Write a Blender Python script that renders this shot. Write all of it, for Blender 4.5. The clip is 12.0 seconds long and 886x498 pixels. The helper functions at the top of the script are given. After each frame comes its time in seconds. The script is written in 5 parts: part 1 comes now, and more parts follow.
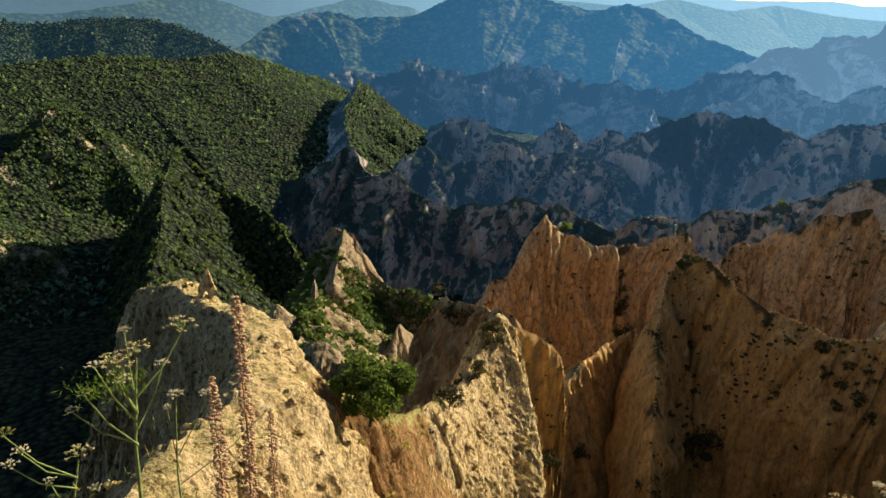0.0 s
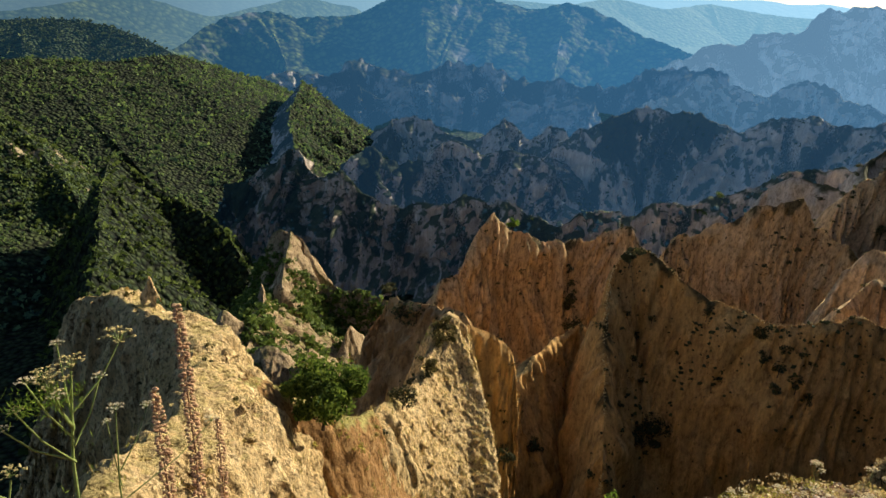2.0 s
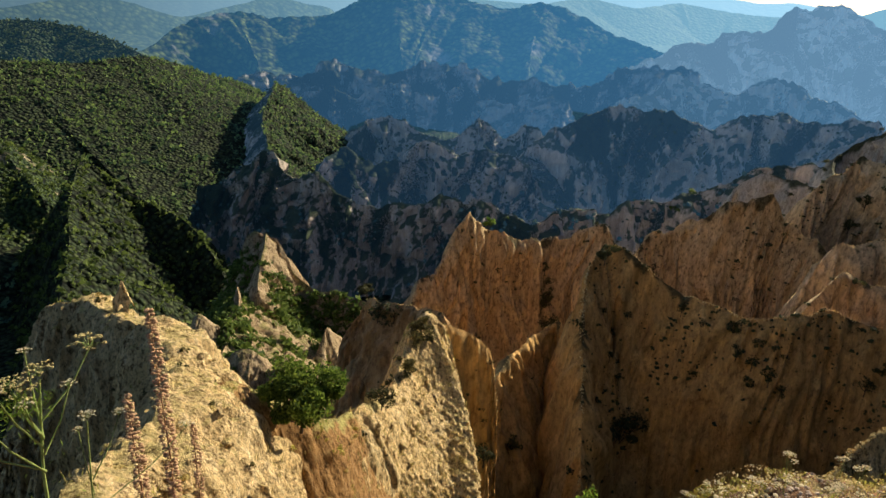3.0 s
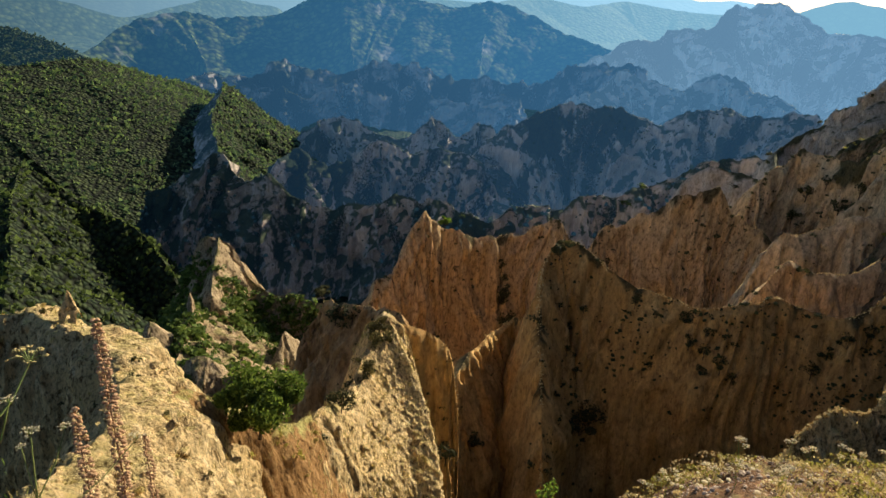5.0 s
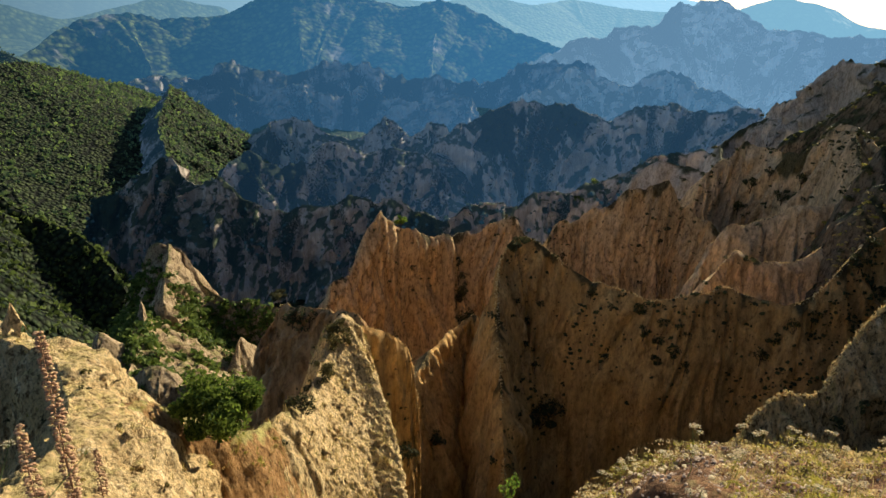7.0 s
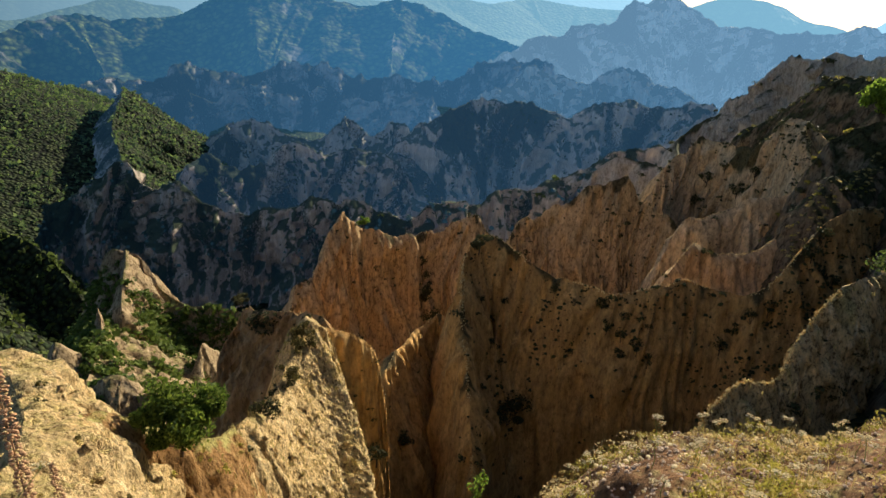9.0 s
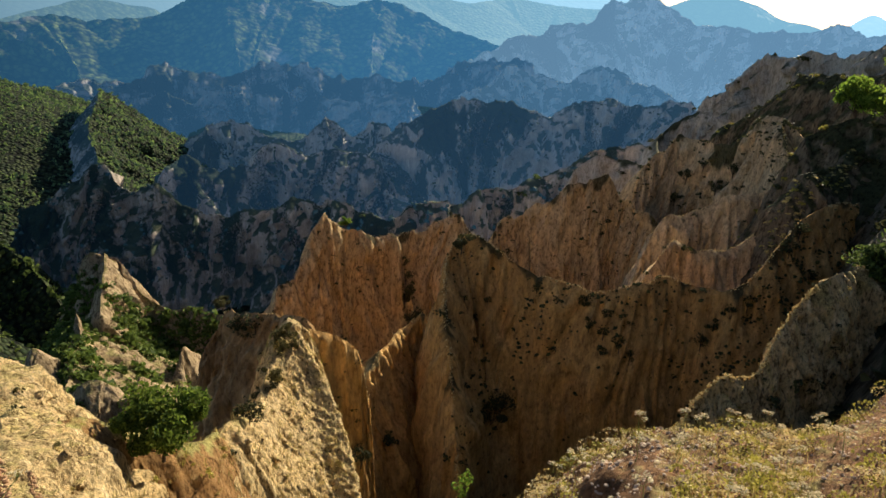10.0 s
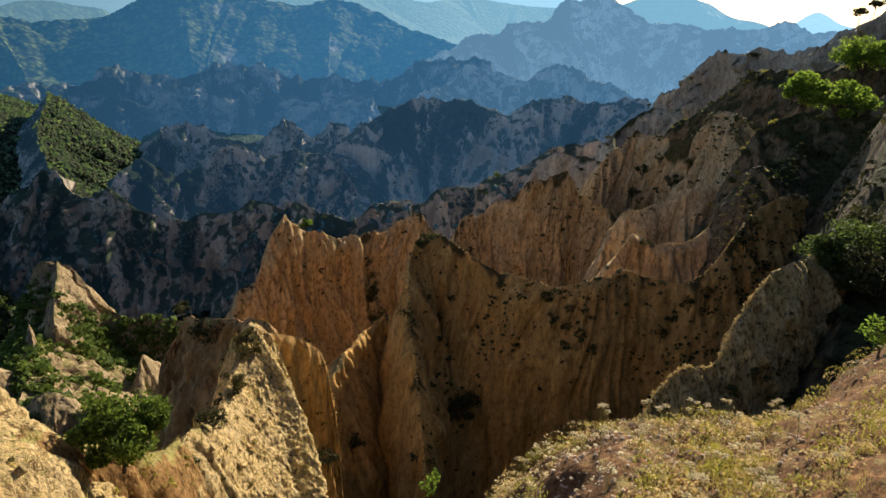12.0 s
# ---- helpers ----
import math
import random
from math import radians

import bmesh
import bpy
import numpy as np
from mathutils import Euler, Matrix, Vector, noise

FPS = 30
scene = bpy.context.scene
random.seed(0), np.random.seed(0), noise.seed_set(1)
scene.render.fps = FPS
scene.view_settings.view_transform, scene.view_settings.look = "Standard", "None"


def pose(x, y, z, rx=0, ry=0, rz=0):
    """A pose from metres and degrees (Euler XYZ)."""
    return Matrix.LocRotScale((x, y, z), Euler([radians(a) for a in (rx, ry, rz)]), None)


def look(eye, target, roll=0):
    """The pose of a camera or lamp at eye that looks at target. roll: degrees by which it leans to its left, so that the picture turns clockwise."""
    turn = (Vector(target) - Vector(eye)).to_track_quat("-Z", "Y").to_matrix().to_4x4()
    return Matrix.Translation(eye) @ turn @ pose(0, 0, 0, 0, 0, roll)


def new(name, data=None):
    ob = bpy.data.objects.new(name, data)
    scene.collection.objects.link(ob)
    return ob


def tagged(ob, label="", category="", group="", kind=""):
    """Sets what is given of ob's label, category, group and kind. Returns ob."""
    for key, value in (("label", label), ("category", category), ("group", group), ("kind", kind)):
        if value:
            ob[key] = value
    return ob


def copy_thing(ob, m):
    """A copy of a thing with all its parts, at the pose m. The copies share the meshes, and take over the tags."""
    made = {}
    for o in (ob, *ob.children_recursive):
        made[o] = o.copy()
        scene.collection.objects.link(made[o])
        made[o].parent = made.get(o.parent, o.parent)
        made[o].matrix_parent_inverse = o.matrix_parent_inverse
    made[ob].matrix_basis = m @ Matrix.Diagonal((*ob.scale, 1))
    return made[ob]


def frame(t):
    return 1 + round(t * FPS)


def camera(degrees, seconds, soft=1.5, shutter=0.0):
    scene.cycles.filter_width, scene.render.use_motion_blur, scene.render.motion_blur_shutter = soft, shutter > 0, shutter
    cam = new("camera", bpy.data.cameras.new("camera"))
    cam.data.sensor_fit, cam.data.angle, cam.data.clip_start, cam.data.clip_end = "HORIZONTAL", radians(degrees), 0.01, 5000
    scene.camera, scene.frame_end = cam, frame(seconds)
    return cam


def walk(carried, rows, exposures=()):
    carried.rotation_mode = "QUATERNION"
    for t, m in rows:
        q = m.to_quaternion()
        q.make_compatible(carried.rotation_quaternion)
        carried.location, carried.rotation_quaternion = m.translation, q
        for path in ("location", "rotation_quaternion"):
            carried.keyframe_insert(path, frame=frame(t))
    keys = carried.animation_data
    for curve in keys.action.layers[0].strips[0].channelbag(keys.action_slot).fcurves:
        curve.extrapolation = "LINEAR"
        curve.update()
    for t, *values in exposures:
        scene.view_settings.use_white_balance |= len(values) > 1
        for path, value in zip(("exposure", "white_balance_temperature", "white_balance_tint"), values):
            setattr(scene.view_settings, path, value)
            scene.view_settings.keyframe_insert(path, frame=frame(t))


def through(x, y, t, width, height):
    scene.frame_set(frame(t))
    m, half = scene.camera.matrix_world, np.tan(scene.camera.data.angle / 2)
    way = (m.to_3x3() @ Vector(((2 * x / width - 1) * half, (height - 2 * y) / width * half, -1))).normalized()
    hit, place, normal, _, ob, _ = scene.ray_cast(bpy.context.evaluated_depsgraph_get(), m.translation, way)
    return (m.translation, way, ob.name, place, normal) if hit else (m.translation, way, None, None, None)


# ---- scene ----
# the camera turns slowly to the right at the edge of a hillside
cam = camera(65.6, 12.0)
walk(cam, [
    (0, pose(0.0000, 0.0000, 0.0000, 69.711, -2.545, 0.940)),
    (0.5, pose(0.0042, 0.0023, -0.0004, 69.748, -2.530, -0.307)),
    (1, pose(0.0084, 0.0045, -0.0007, 69.791, -2.506, -1.410)),
    (1.5, pose(0.0125, 0.0066, -0.0010, 69.813, -2.511, -2.560)),
    (2, pose(0.0166, 0.0085, -0.0013, 69.845, -2.456, -3.604)),
    (2.5, pose(0.0205, 0.0103, -0.0016, 69.881, -2.362, -4.734)),
    (3, pose(0.0244, 0.0120, -0.0018, 69.913, -2.344, -5.713)),
    (5, pose(0.0395, 0.0176, -0.0025, 69.996, -2.151, -9.634)),
    (5.5, pose(0.0430, 0.0186, -0.0026, 70.020, -2.060, -10.762)),
    (6, pose(0.0466, 0.0196, -0.0027, 70.037, -1.988, -11.833)),
    (6.5, pose(0.0500, 0.0204, -0.0028, 70.054, -1.906, -12.799)),
    (7, pose(0.0534, 0.0211, -0.0029, 70.064, -1.836, -13.591)),
    (9, pose(0.0664, 0.0227, -0.0028, 70.095, -1.605, -16.885)),
    (9.5, pose(0.0694, 0.0228, -0.0027, 70.108, -1.535, -17.722)),
    (10, pose(0.0724, 0.0228, -0.0026, 70.115, -1.473, -18.491)),
    (10.5, pose(0.0754, 0.0226, -0.0025, 70.110, -1.441, -19.492)),
    (11, pose(0.0783, 0.0223, -0.0024, 70.116, -1.367, -20.367)),
    (11.5, pose(0.0811, 0.0219, -0.0022, 70.126, -1.264, -21.255)),
    (12, pose(0.0838, 0.0214, -0.0020, 70.125, -1.250, -21.882)),
], [(0, 0.72, 6050, 8), (12, 0.72, 6050, 8)])

# ---- light ----
SUN_AZIMUTH, SUN_HEIGHT = 51.0, 25.0
world = bpy.data.worlds.new("world")
scene.world = world
world.use_nodes = True
wn, wl = world.node_tree.nodes, world.node_tree.links
sky = wn.new("ShaderNodeTexSky")
sky.sky_type, sky.sun_disc = "NISHITA", False
sky.sun_elevation, sky.sun_rotation = radians(SUN_HEIGHT), radians(SUN_AZIMUTH)
sky.altitude, sky.air_density, sky.dust_density, sky.ozone_density = 900, 0.9, 0.8, 1.2
wl.new(sky.outputs[0], wn["Background"].inputs[0])
wn["Background"].inputs[1].default_value = 0.062
sun = new("sun", bpy.data.lights.new("sun", "SUN"))
sun.data.energy, sun.data.angle, sun.data.color = 5.0, radians(0.5), (1.0, 0.85, 0.62)
sa, sh = radians(SUN_AZIMUTH), radians(SUN_HEIGHT)
sun.matrix_world = look((math.sin(sa) * math.cos(sh) * 200, math.cos(sa) * math.cos(sh) * 200, math.sin(sh) * 200), (0, 0, 0))


# ---- noise on arrays ----
def lattice(i, j, k):
    h = (i * 374761393 + j * 668265263 + k * 2147483647) & 0xFFFFFFFF
    h = ((h ^ (h >> 13)) * 1274126177) & 0xFFFFFFFF
    return ((h ^ (h >> 16)) & 0xFFFF) / 32767.5 - 1.0


def vnoise(x, y, z=0.0):
    """Smooth noise in -1..1 on arrays."""
    x, y, z = np.broadcast_arrays(np.asarray(x, float), np.asarray(y, float), np.asarray(z, float))
    i, j, k = np.floor(x).astype(np.int64), np.floor(y).astype(np.int64), np.floor(z).astype(np.int64)
    u, v, w = x - i, y - j, z - k
    u, v, w = u * u * (3 - 2 * u), v * v * (3 - 2 * v), w * w * (3 - 2 * w)
    total = 0.0
    for a in (0, 1):
        for b in (0, 1):
            for c in (0, 1):
                total = total + lattice(i + a, j + b, k + c) * (u if a else 1 - u) * (v if b else 1 - v) * (w if c else 1 - w)
    return total


def fbm(x, y, z=0.0, octaves=4, gain=0.5):
    total, size, scale = 0.0, 1.0, 1.0
    for o in range(octaves):
        total = total + size * vnoise(np.asarray(x) * scale + 17.3 * o, np.asarray(y) * scale + 5.1 * o, np.asarray(z) * scale)
        size, scale = size * gain, scale * 2.03
    return total


def ease(x):
    x = np.clip(x, 0, 1)
    return x * x * (3 - 2 * x)


# ---- materials ----
def material(name, rough=0.9):
    m = bpy.data.materials.new(name)
    m.use_nodes = True
    n, l = m.node_tree.nodes, m.node_tree.links
    b = n["Principled BSDF"]
    b.inputs["Roughness"].default_value = rough
    b.inputs["Specular IOR Level"].default_value = 0.15
    return m, n, l, b


def noise_node(n, l, scale, detail, stretch=(1, 1, 1), rough=0.6):
    geo = n.new("ShaderNodeNewGeometry")
    mp = n.new("ShaderNodeMapping")
    mp.inputs["Scale"].default_value = stretch
    t = n.new("ShaderNodeTexNoise")
    t.inputs["Scale"].default_value, t.inputs["Detail"].default_value, t.inputs["Roughness"].default_value = scale, detail, rough
    l.new(geo.outputs["Position"], mp.inputs[0])
    l.new(mp.outputs[0], t.inputs["Vector"])
    return t.outputs["Fac"]


def painted_haze(n, l, glow):
    """Blue haze painted into a distant material as emission over its surface, brighter towards the sun; glow: colour,
    strength and the haze's share.
    """
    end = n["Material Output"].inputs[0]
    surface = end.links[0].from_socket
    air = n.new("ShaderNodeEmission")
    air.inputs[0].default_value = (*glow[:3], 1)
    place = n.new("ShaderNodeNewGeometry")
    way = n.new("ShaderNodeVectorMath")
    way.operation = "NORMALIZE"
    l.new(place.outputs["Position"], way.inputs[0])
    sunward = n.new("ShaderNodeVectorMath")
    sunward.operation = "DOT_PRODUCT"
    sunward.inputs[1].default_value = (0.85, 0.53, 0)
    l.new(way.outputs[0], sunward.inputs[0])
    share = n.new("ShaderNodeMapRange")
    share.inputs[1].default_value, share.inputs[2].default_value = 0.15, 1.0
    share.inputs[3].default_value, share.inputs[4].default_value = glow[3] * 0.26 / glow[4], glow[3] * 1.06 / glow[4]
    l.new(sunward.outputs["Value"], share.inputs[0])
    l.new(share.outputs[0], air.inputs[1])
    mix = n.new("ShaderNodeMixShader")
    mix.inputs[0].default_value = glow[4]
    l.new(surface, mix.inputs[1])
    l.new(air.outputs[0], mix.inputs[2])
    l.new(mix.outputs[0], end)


def ramp(n, l, source, stops):
    r = n.new("ShaderNodeValToRGB")
    while len(r.color_ramp.elements) < len(stops):
        r.color_ramp.elements.new(0.5)
    for e, (p, c) in zip(r.color_ramp.elements, stops):
        e.position, e.color = p, (*c, 1)
    l.new(source, r.inputs[0])
    return r.outputs[0]


def blend(n, l, fac, a, b, mode="MIX"):
    m = n.new("ShaderNodeMix")
    m.data_type, m.blend_type = "RGBA", mode
    for source, socket in ((fac, m.inputs[0]), (a, m.inputs[6]), (b, m.inputs[7])):
        if hasattr(source, "links"):
            l.new(source, socket)
        elif isinstance(source, tuple):
            socket.default_value = (*source, 1)
        else:
            socket.default_value = source
    return m.outputs[2]


def rock(name, pale, deep, size=1.0, cover=(0.16, 0.14, 0.06), cover_from=0.72, bump=0.6, glow=None, pit_shade=0.0, relief=0.35, thicket=None):
    """Soft eroded rock with streaks down its faces, and dry growth where it lies flat."""
    m, n, l, b = material(name, 0.95)
    broad = noise_node(n, l, 0.09 / size, 5)
    streak = noise_node(n, l, 1.1 / size, 6, (1, 1, 0.16))
    grain = noise_node(n, l, 5.0 / size, 8, (1, 1, 0.7), 0.7)
    thread = noise_node(n, l, 4.2 / size, 5, (1, 1, 0.12), 0.65)
    colour = ramp(n, l, broad, [(0.35, deep), (0.65, pale)])
    colour = blend(n, l, 0.75, colour, ramp(n, l, streak, [(0.3, tuple(c * 0.68 for c in deep)), (0.52, deep), (0.75, tuple(c * 1.1 for c in pale))]), "MIX")
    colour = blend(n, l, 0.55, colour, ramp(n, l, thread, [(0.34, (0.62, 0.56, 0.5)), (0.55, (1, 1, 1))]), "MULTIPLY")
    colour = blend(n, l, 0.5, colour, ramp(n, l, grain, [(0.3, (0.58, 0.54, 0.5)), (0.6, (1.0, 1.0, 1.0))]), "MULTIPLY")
    geo = n.new("ShaderNodeNewGeometry")
    xyz = n.new("ShaderNodeSeparateXYZ")
    l.new(geo.outputs["Normal"], xyz.inputs[0])
    patch = noise_node(n, l, 0.8 / size, 6)
    add = n.new("ShaderNodeMath")
    add.operation = "MULTIPLY_ADD"
    add.inputs[1].default_value = 0.9
    l.new(patch, add.inputs[0])
    l.new(xyz.outputs[2], add.inputs[2])
    flat = ramp(n, l, add.outputs[0], [(0.0, (0, 0, 0)), (1.0, (1, 1, 1))])
    flat.node.color_ramp.elements[0].position = 0.0
    rng = n.new("ShaderNodeMapRange")
    rng.inputs[1].default_value, rng.inputs[2].default_value = cover_from + (0.42 if size < 4 else 0.3), cover_from + (0.62 if size < 4 else 0.8)
    l.new(add.outputs[0], rng.inputs[0])
    colour = blend(n, l, rng.outputs[0], colour, blend(n, l, grain, tuple(c * 0.5 for c in cover), tuple(c * 1.6 for c in cover)))
    n.remove(flat.node)
    skin = n.new("ShaderNodeAttribute")
    skin.attribute_name = "crust"
    colour = blend(n, l, skin.outputs["Fac"], colour, ramp(n, l, grain, [(0.3, tuple(c * 0.35 for c in cover)), (0.55, tuple(c * 0.9 for c in cover)), (0.75, tuple(c * 1.7 for c in cover))]))
    # shaded pits and lit knobs painted into the colour, without relief
    if pit_shade:
        pit_mask = noise_node(n, l, 2.3 / size, 9, (1, 1, 0.5), 0.72)
        colour = blend(n, l, pit_shade, colour, ramp(n, l, pit_mask, [(0.40, (0.28, 0.24, 0.2)), (0.5, (1, 1, 1)), (0.68, (1.25, 1.22, 1.15))]), "MULTIPLY")
    grove = n.new("ShaderNodeAttribute")
    grove.attribute_name = "growth"
    ragged = n.new("ShaderNodeMath")
    ragged.operation = "MULTIPLY_ADD"
    ragged.inputs[1].default_value = 1.5
    l.new(noise_node(n, l, 2.0 / size, 6, (1, 1, 0.8), 0.75), ragged.inputs[0])
    l.new(grove.outputs["Fac"], ragged.inputs[2])
    edge = n.new("ShaderNodeMapRange")
    edge.inputs[1].default_value, edge.inputs[2].default_value = 1.16, 1.42
    l.new(ragged.outputs[0], edge.inputs[0])
    colour = blend(n, l, edge.outputs[0], colour, ramp(n, l, grain, [(0.35, (0.010, 0.018, 0.009)), (0.55, (0.028, 0.042, 0.018)), (0.7, (0.065, 0.085, 0.034))]))
    if thicket:
        wood = noise_node(n, l, thicket[0], 8, (1, 1, 0.55), 0.62)
        colour = blend(n, l, ramp(n, l, wood, [(thicket[1], (0, 0, 0)), (thicket[1] + 0.05, (1, 1, 1))]), colour, ramp(n, l, grain, [(0.35, (0.012, 0.022, 0.010)), (0.6, (0.035, 0.050, 0.020)), (0.75, (0.09, 0.11, 0.04))]))
    l.new(colour, b.inputs["Base Color"])
    bp = n.new("ShaderNodeBump")
    bp.inputs["Strength"].default_value, bp.inputs["Distance"].default_value = bump, relief * size
    l.new(blend(n, l, 0.4, blend(n, l, 0.5, streak, thread), grain), bp.inputs["Height"])
    l.new(bp.outputs[0], b.inputs["Normal"])
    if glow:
        painted_haze(n, l, glow)
    return m


def foliage(name, dark, light, through=0.35, glow=None):
    m, n, l, b = material(name, 0.7)
    geo = n.new("ShaderNodeNewGeometry")
    spot = noise_node(n, l, 0.05, 4)
    mix = blend(n, l, 0.5, geo.outputs["Random Per Island"], spot)
    colour = ramp(n, l, mix, [(0.2, dark), (0.8, light)])
    l.new(colour, b.inputs["Base Color"])
    tr = n.new("ShaderNodeBsdfTranslucent")
    l.new(colour, tr.inputs[0])
    ms = n.new("ShaderNodeMixShader")
    ms.inputs[0].default_value = through
    l.new(b.outputs[0], ms.inputs[1])
    l.new(tr.outputs[0], ms.inputs[2])
    l.new(ms.outputs[0], n["Material Output"].inputs[0])
    if glow:
        painted_haze(n, l, glow)
    return m


def canopy(name, dark, light, cell, glow=None, bare=None, scar_size=0.06, scar_from=0.55, bump=1.0):
    """Dense low growth seen from far: rounded crowns, the shade between them painted as dark gaps."""
    m, n, l, b = material(name, 0.9)
    geo = n.new("ShaderNodeNewGeometry")
    warp = n.new("ShaderNodeTexNoise")
    warp.inputs["Scale"].default_value, warp.inputs["Detail"].default_value = 0.8 / cell, 3
    l.new(geo.outputs["Position"], warp.inputs["Vector"])
    push = blend(n, l, 0.35, geo.outputs["Position"], warp.outputs["Color"], "ADD")
    cells = n.new("ShaderNodeTexVoronoi")
    cells.inputs["Scale"].default_value = 1 / cell
    l.new(push, cells.inputs["Vector"])
    tint = noise_node(n, l, 0.03, 5)
    xyz = n.new("ShaderNodeSeparateXYZ")
    l.new(cells.outputs["Color"], xyz.inputs[0])
    colour = ramp(n, l, blend(n, l, 0.5, xyz.outputs[0], tint), [(0.25, dark), (0.75, light)])
    # crown tops lightened and the gaps darkened in colour, for shade
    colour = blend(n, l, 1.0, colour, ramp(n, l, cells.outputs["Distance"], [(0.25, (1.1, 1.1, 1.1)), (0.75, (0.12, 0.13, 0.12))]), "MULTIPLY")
    if bare:
        scar = noise_node(n, l, scar_size, 7, (1, 1, 0.5), 0.65)
        colour = blend(n, l, ramp(n, l, scar, [(scar_from, (0, 0, 0)), (scar_from + 0.07, (1, 1, 1))]), colour, bare)
    l.new(colour, b.inputs["Base Color"])
    bp = n.new("ShaderNodeBump")
    bp.invert = True
    bp.inputs["Strength"].default_value, bp.inputs["Distance"].default_value = bump, cell * 0.9
    l.new(cells.outputs["Distance"], bp.inputs["Height"])
    l.new(bp.outputs[0], b.inputs["Normal"])
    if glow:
        painted_haze(n, l, glow)
    return m


def plain(name, colour, rough=0.8, size=20.0):
    m, n, l, b = material(name, rough)
    g = noise_node(n, l, size, 4)
    l.new(ramp(n, l, g, [(0.3, tuple(c * 0.55 for c in colour)), (0.7, tuple(min(1, c * 1.2) for c in colour))]), b.inputs["Base Color"])
    return m


ROCK_NEAR = rock("pale_sandy_rock", (0.96, 0.79, 0.48), (0.80, 0.57, 0.26), 0.35, cover=(0.58, 0.45, 0.18), cover_from=0.84, bump=1.0, pit_shade=1.0, relief=1.1)
ROCK_PALE = rock("weathered_pale_rock", (0.66, 0.53, 0.35), (0.40, 0.29, 0.16), 1.3, cover=(0.26, 0.22, 0.09), cover_from=0.75, bump=1.0, pit_shade=0.9, relief=0.6)
ROCK_HOLLOW = rock("orange_brown_earth", (0.64, 0.42, 0.19), (0.40, 0.22, 0.08), 0.35, cover=(0.44, 0.38, 0.13), cover_from=0.6, bump=1.0, pit_shade=0.8, relief=0.8)
ROCK_WALL = rock("ochre_sandstone", (0.84, 0.545, 0.215), (0.62, 0.365, 0.125), 0.9, cover=(0.13, 0.095, 0.04), cover_from=0.82, bump=0.9, pit_shade=0.5, relief=0.4)
ROCK_FLUTED = rock("fluted_tan_sandstone", (0.82, 0.61, 0.345), (0.58, 0.405, 0.205), 0.9, cover=(0.13, 0.10, 0.045), cover_from=0.82, bump=1.0, pit_shade=0.75, relief=0.45)
ROCK_TAN = rock("pale_tan_sandstone", (0.92, 0.71, 0.43), (0.68, 0.49, 0.27), 0.9, cover=(0.13, 0.11, 0.05), cover_from=0.82, bump=1.0, pit_shade=0.6, relief=0.45)
ROCK_PINK = rock("greyish_tan_sandstone", (0.90, 0.78, 0.62), (0.64, 0.54, 0.43), 1.2, cover=(0.10, 0.10, 0.05), cover_from=0.75, bump=1.0, pit_shade=0.5, relief=0.5)
ROCK_CLAY = rock("pinkish_brown_clay_rock", (0.80, 0.52, 0.26), (0.54, 0.33, 0.15), 1.4, cover=(0.10, 0.08, 0.035), cover_from=0.8, bump=1.0, pit_shade=0.5, relief=0.5)
HILL_EARTH = rock("dark_scrubby_earth", (0.36, 0.28, 0.18), (0.20, 0.155, 0.095), 1.0, cover=(0.06, 0.062, 0.026), cover_from=0.45, bump=1.0, pit_shade=0.9, relief=0.6)
# glow here paints blue haze into the stone, the hills and the leaves
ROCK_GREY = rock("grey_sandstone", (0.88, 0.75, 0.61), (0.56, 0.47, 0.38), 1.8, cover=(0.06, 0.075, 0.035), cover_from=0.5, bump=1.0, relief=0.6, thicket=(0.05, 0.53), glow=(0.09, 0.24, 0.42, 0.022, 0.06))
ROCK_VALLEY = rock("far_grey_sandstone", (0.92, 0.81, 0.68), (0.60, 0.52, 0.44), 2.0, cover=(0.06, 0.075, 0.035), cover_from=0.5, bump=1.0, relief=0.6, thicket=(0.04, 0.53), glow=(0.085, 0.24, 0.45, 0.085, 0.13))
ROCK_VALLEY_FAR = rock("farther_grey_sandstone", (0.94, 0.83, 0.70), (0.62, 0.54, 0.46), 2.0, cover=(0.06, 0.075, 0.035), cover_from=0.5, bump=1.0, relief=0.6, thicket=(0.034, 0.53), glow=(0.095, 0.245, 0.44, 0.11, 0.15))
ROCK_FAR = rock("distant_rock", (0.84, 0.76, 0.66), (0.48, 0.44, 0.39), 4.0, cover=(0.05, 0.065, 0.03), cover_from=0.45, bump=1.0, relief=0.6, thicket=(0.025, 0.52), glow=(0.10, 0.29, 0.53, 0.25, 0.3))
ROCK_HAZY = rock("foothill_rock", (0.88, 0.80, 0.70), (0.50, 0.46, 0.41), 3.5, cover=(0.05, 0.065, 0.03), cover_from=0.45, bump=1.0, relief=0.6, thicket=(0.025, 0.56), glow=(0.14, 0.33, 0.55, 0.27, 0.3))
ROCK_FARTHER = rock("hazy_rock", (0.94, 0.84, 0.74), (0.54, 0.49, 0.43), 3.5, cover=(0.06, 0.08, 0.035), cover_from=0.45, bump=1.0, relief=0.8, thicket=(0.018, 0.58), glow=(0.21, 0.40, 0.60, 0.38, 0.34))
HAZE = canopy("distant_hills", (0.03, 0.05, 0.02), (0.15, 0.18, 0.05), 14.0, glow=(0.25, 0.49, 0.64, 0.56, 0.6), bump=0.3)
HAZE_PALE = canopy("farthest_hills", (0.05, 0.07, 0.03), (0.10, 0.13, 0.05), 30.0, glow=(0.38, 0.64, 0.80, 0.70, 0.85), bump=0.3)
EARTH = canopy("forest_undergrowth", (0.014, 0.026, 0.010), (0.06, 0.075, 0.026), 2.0)
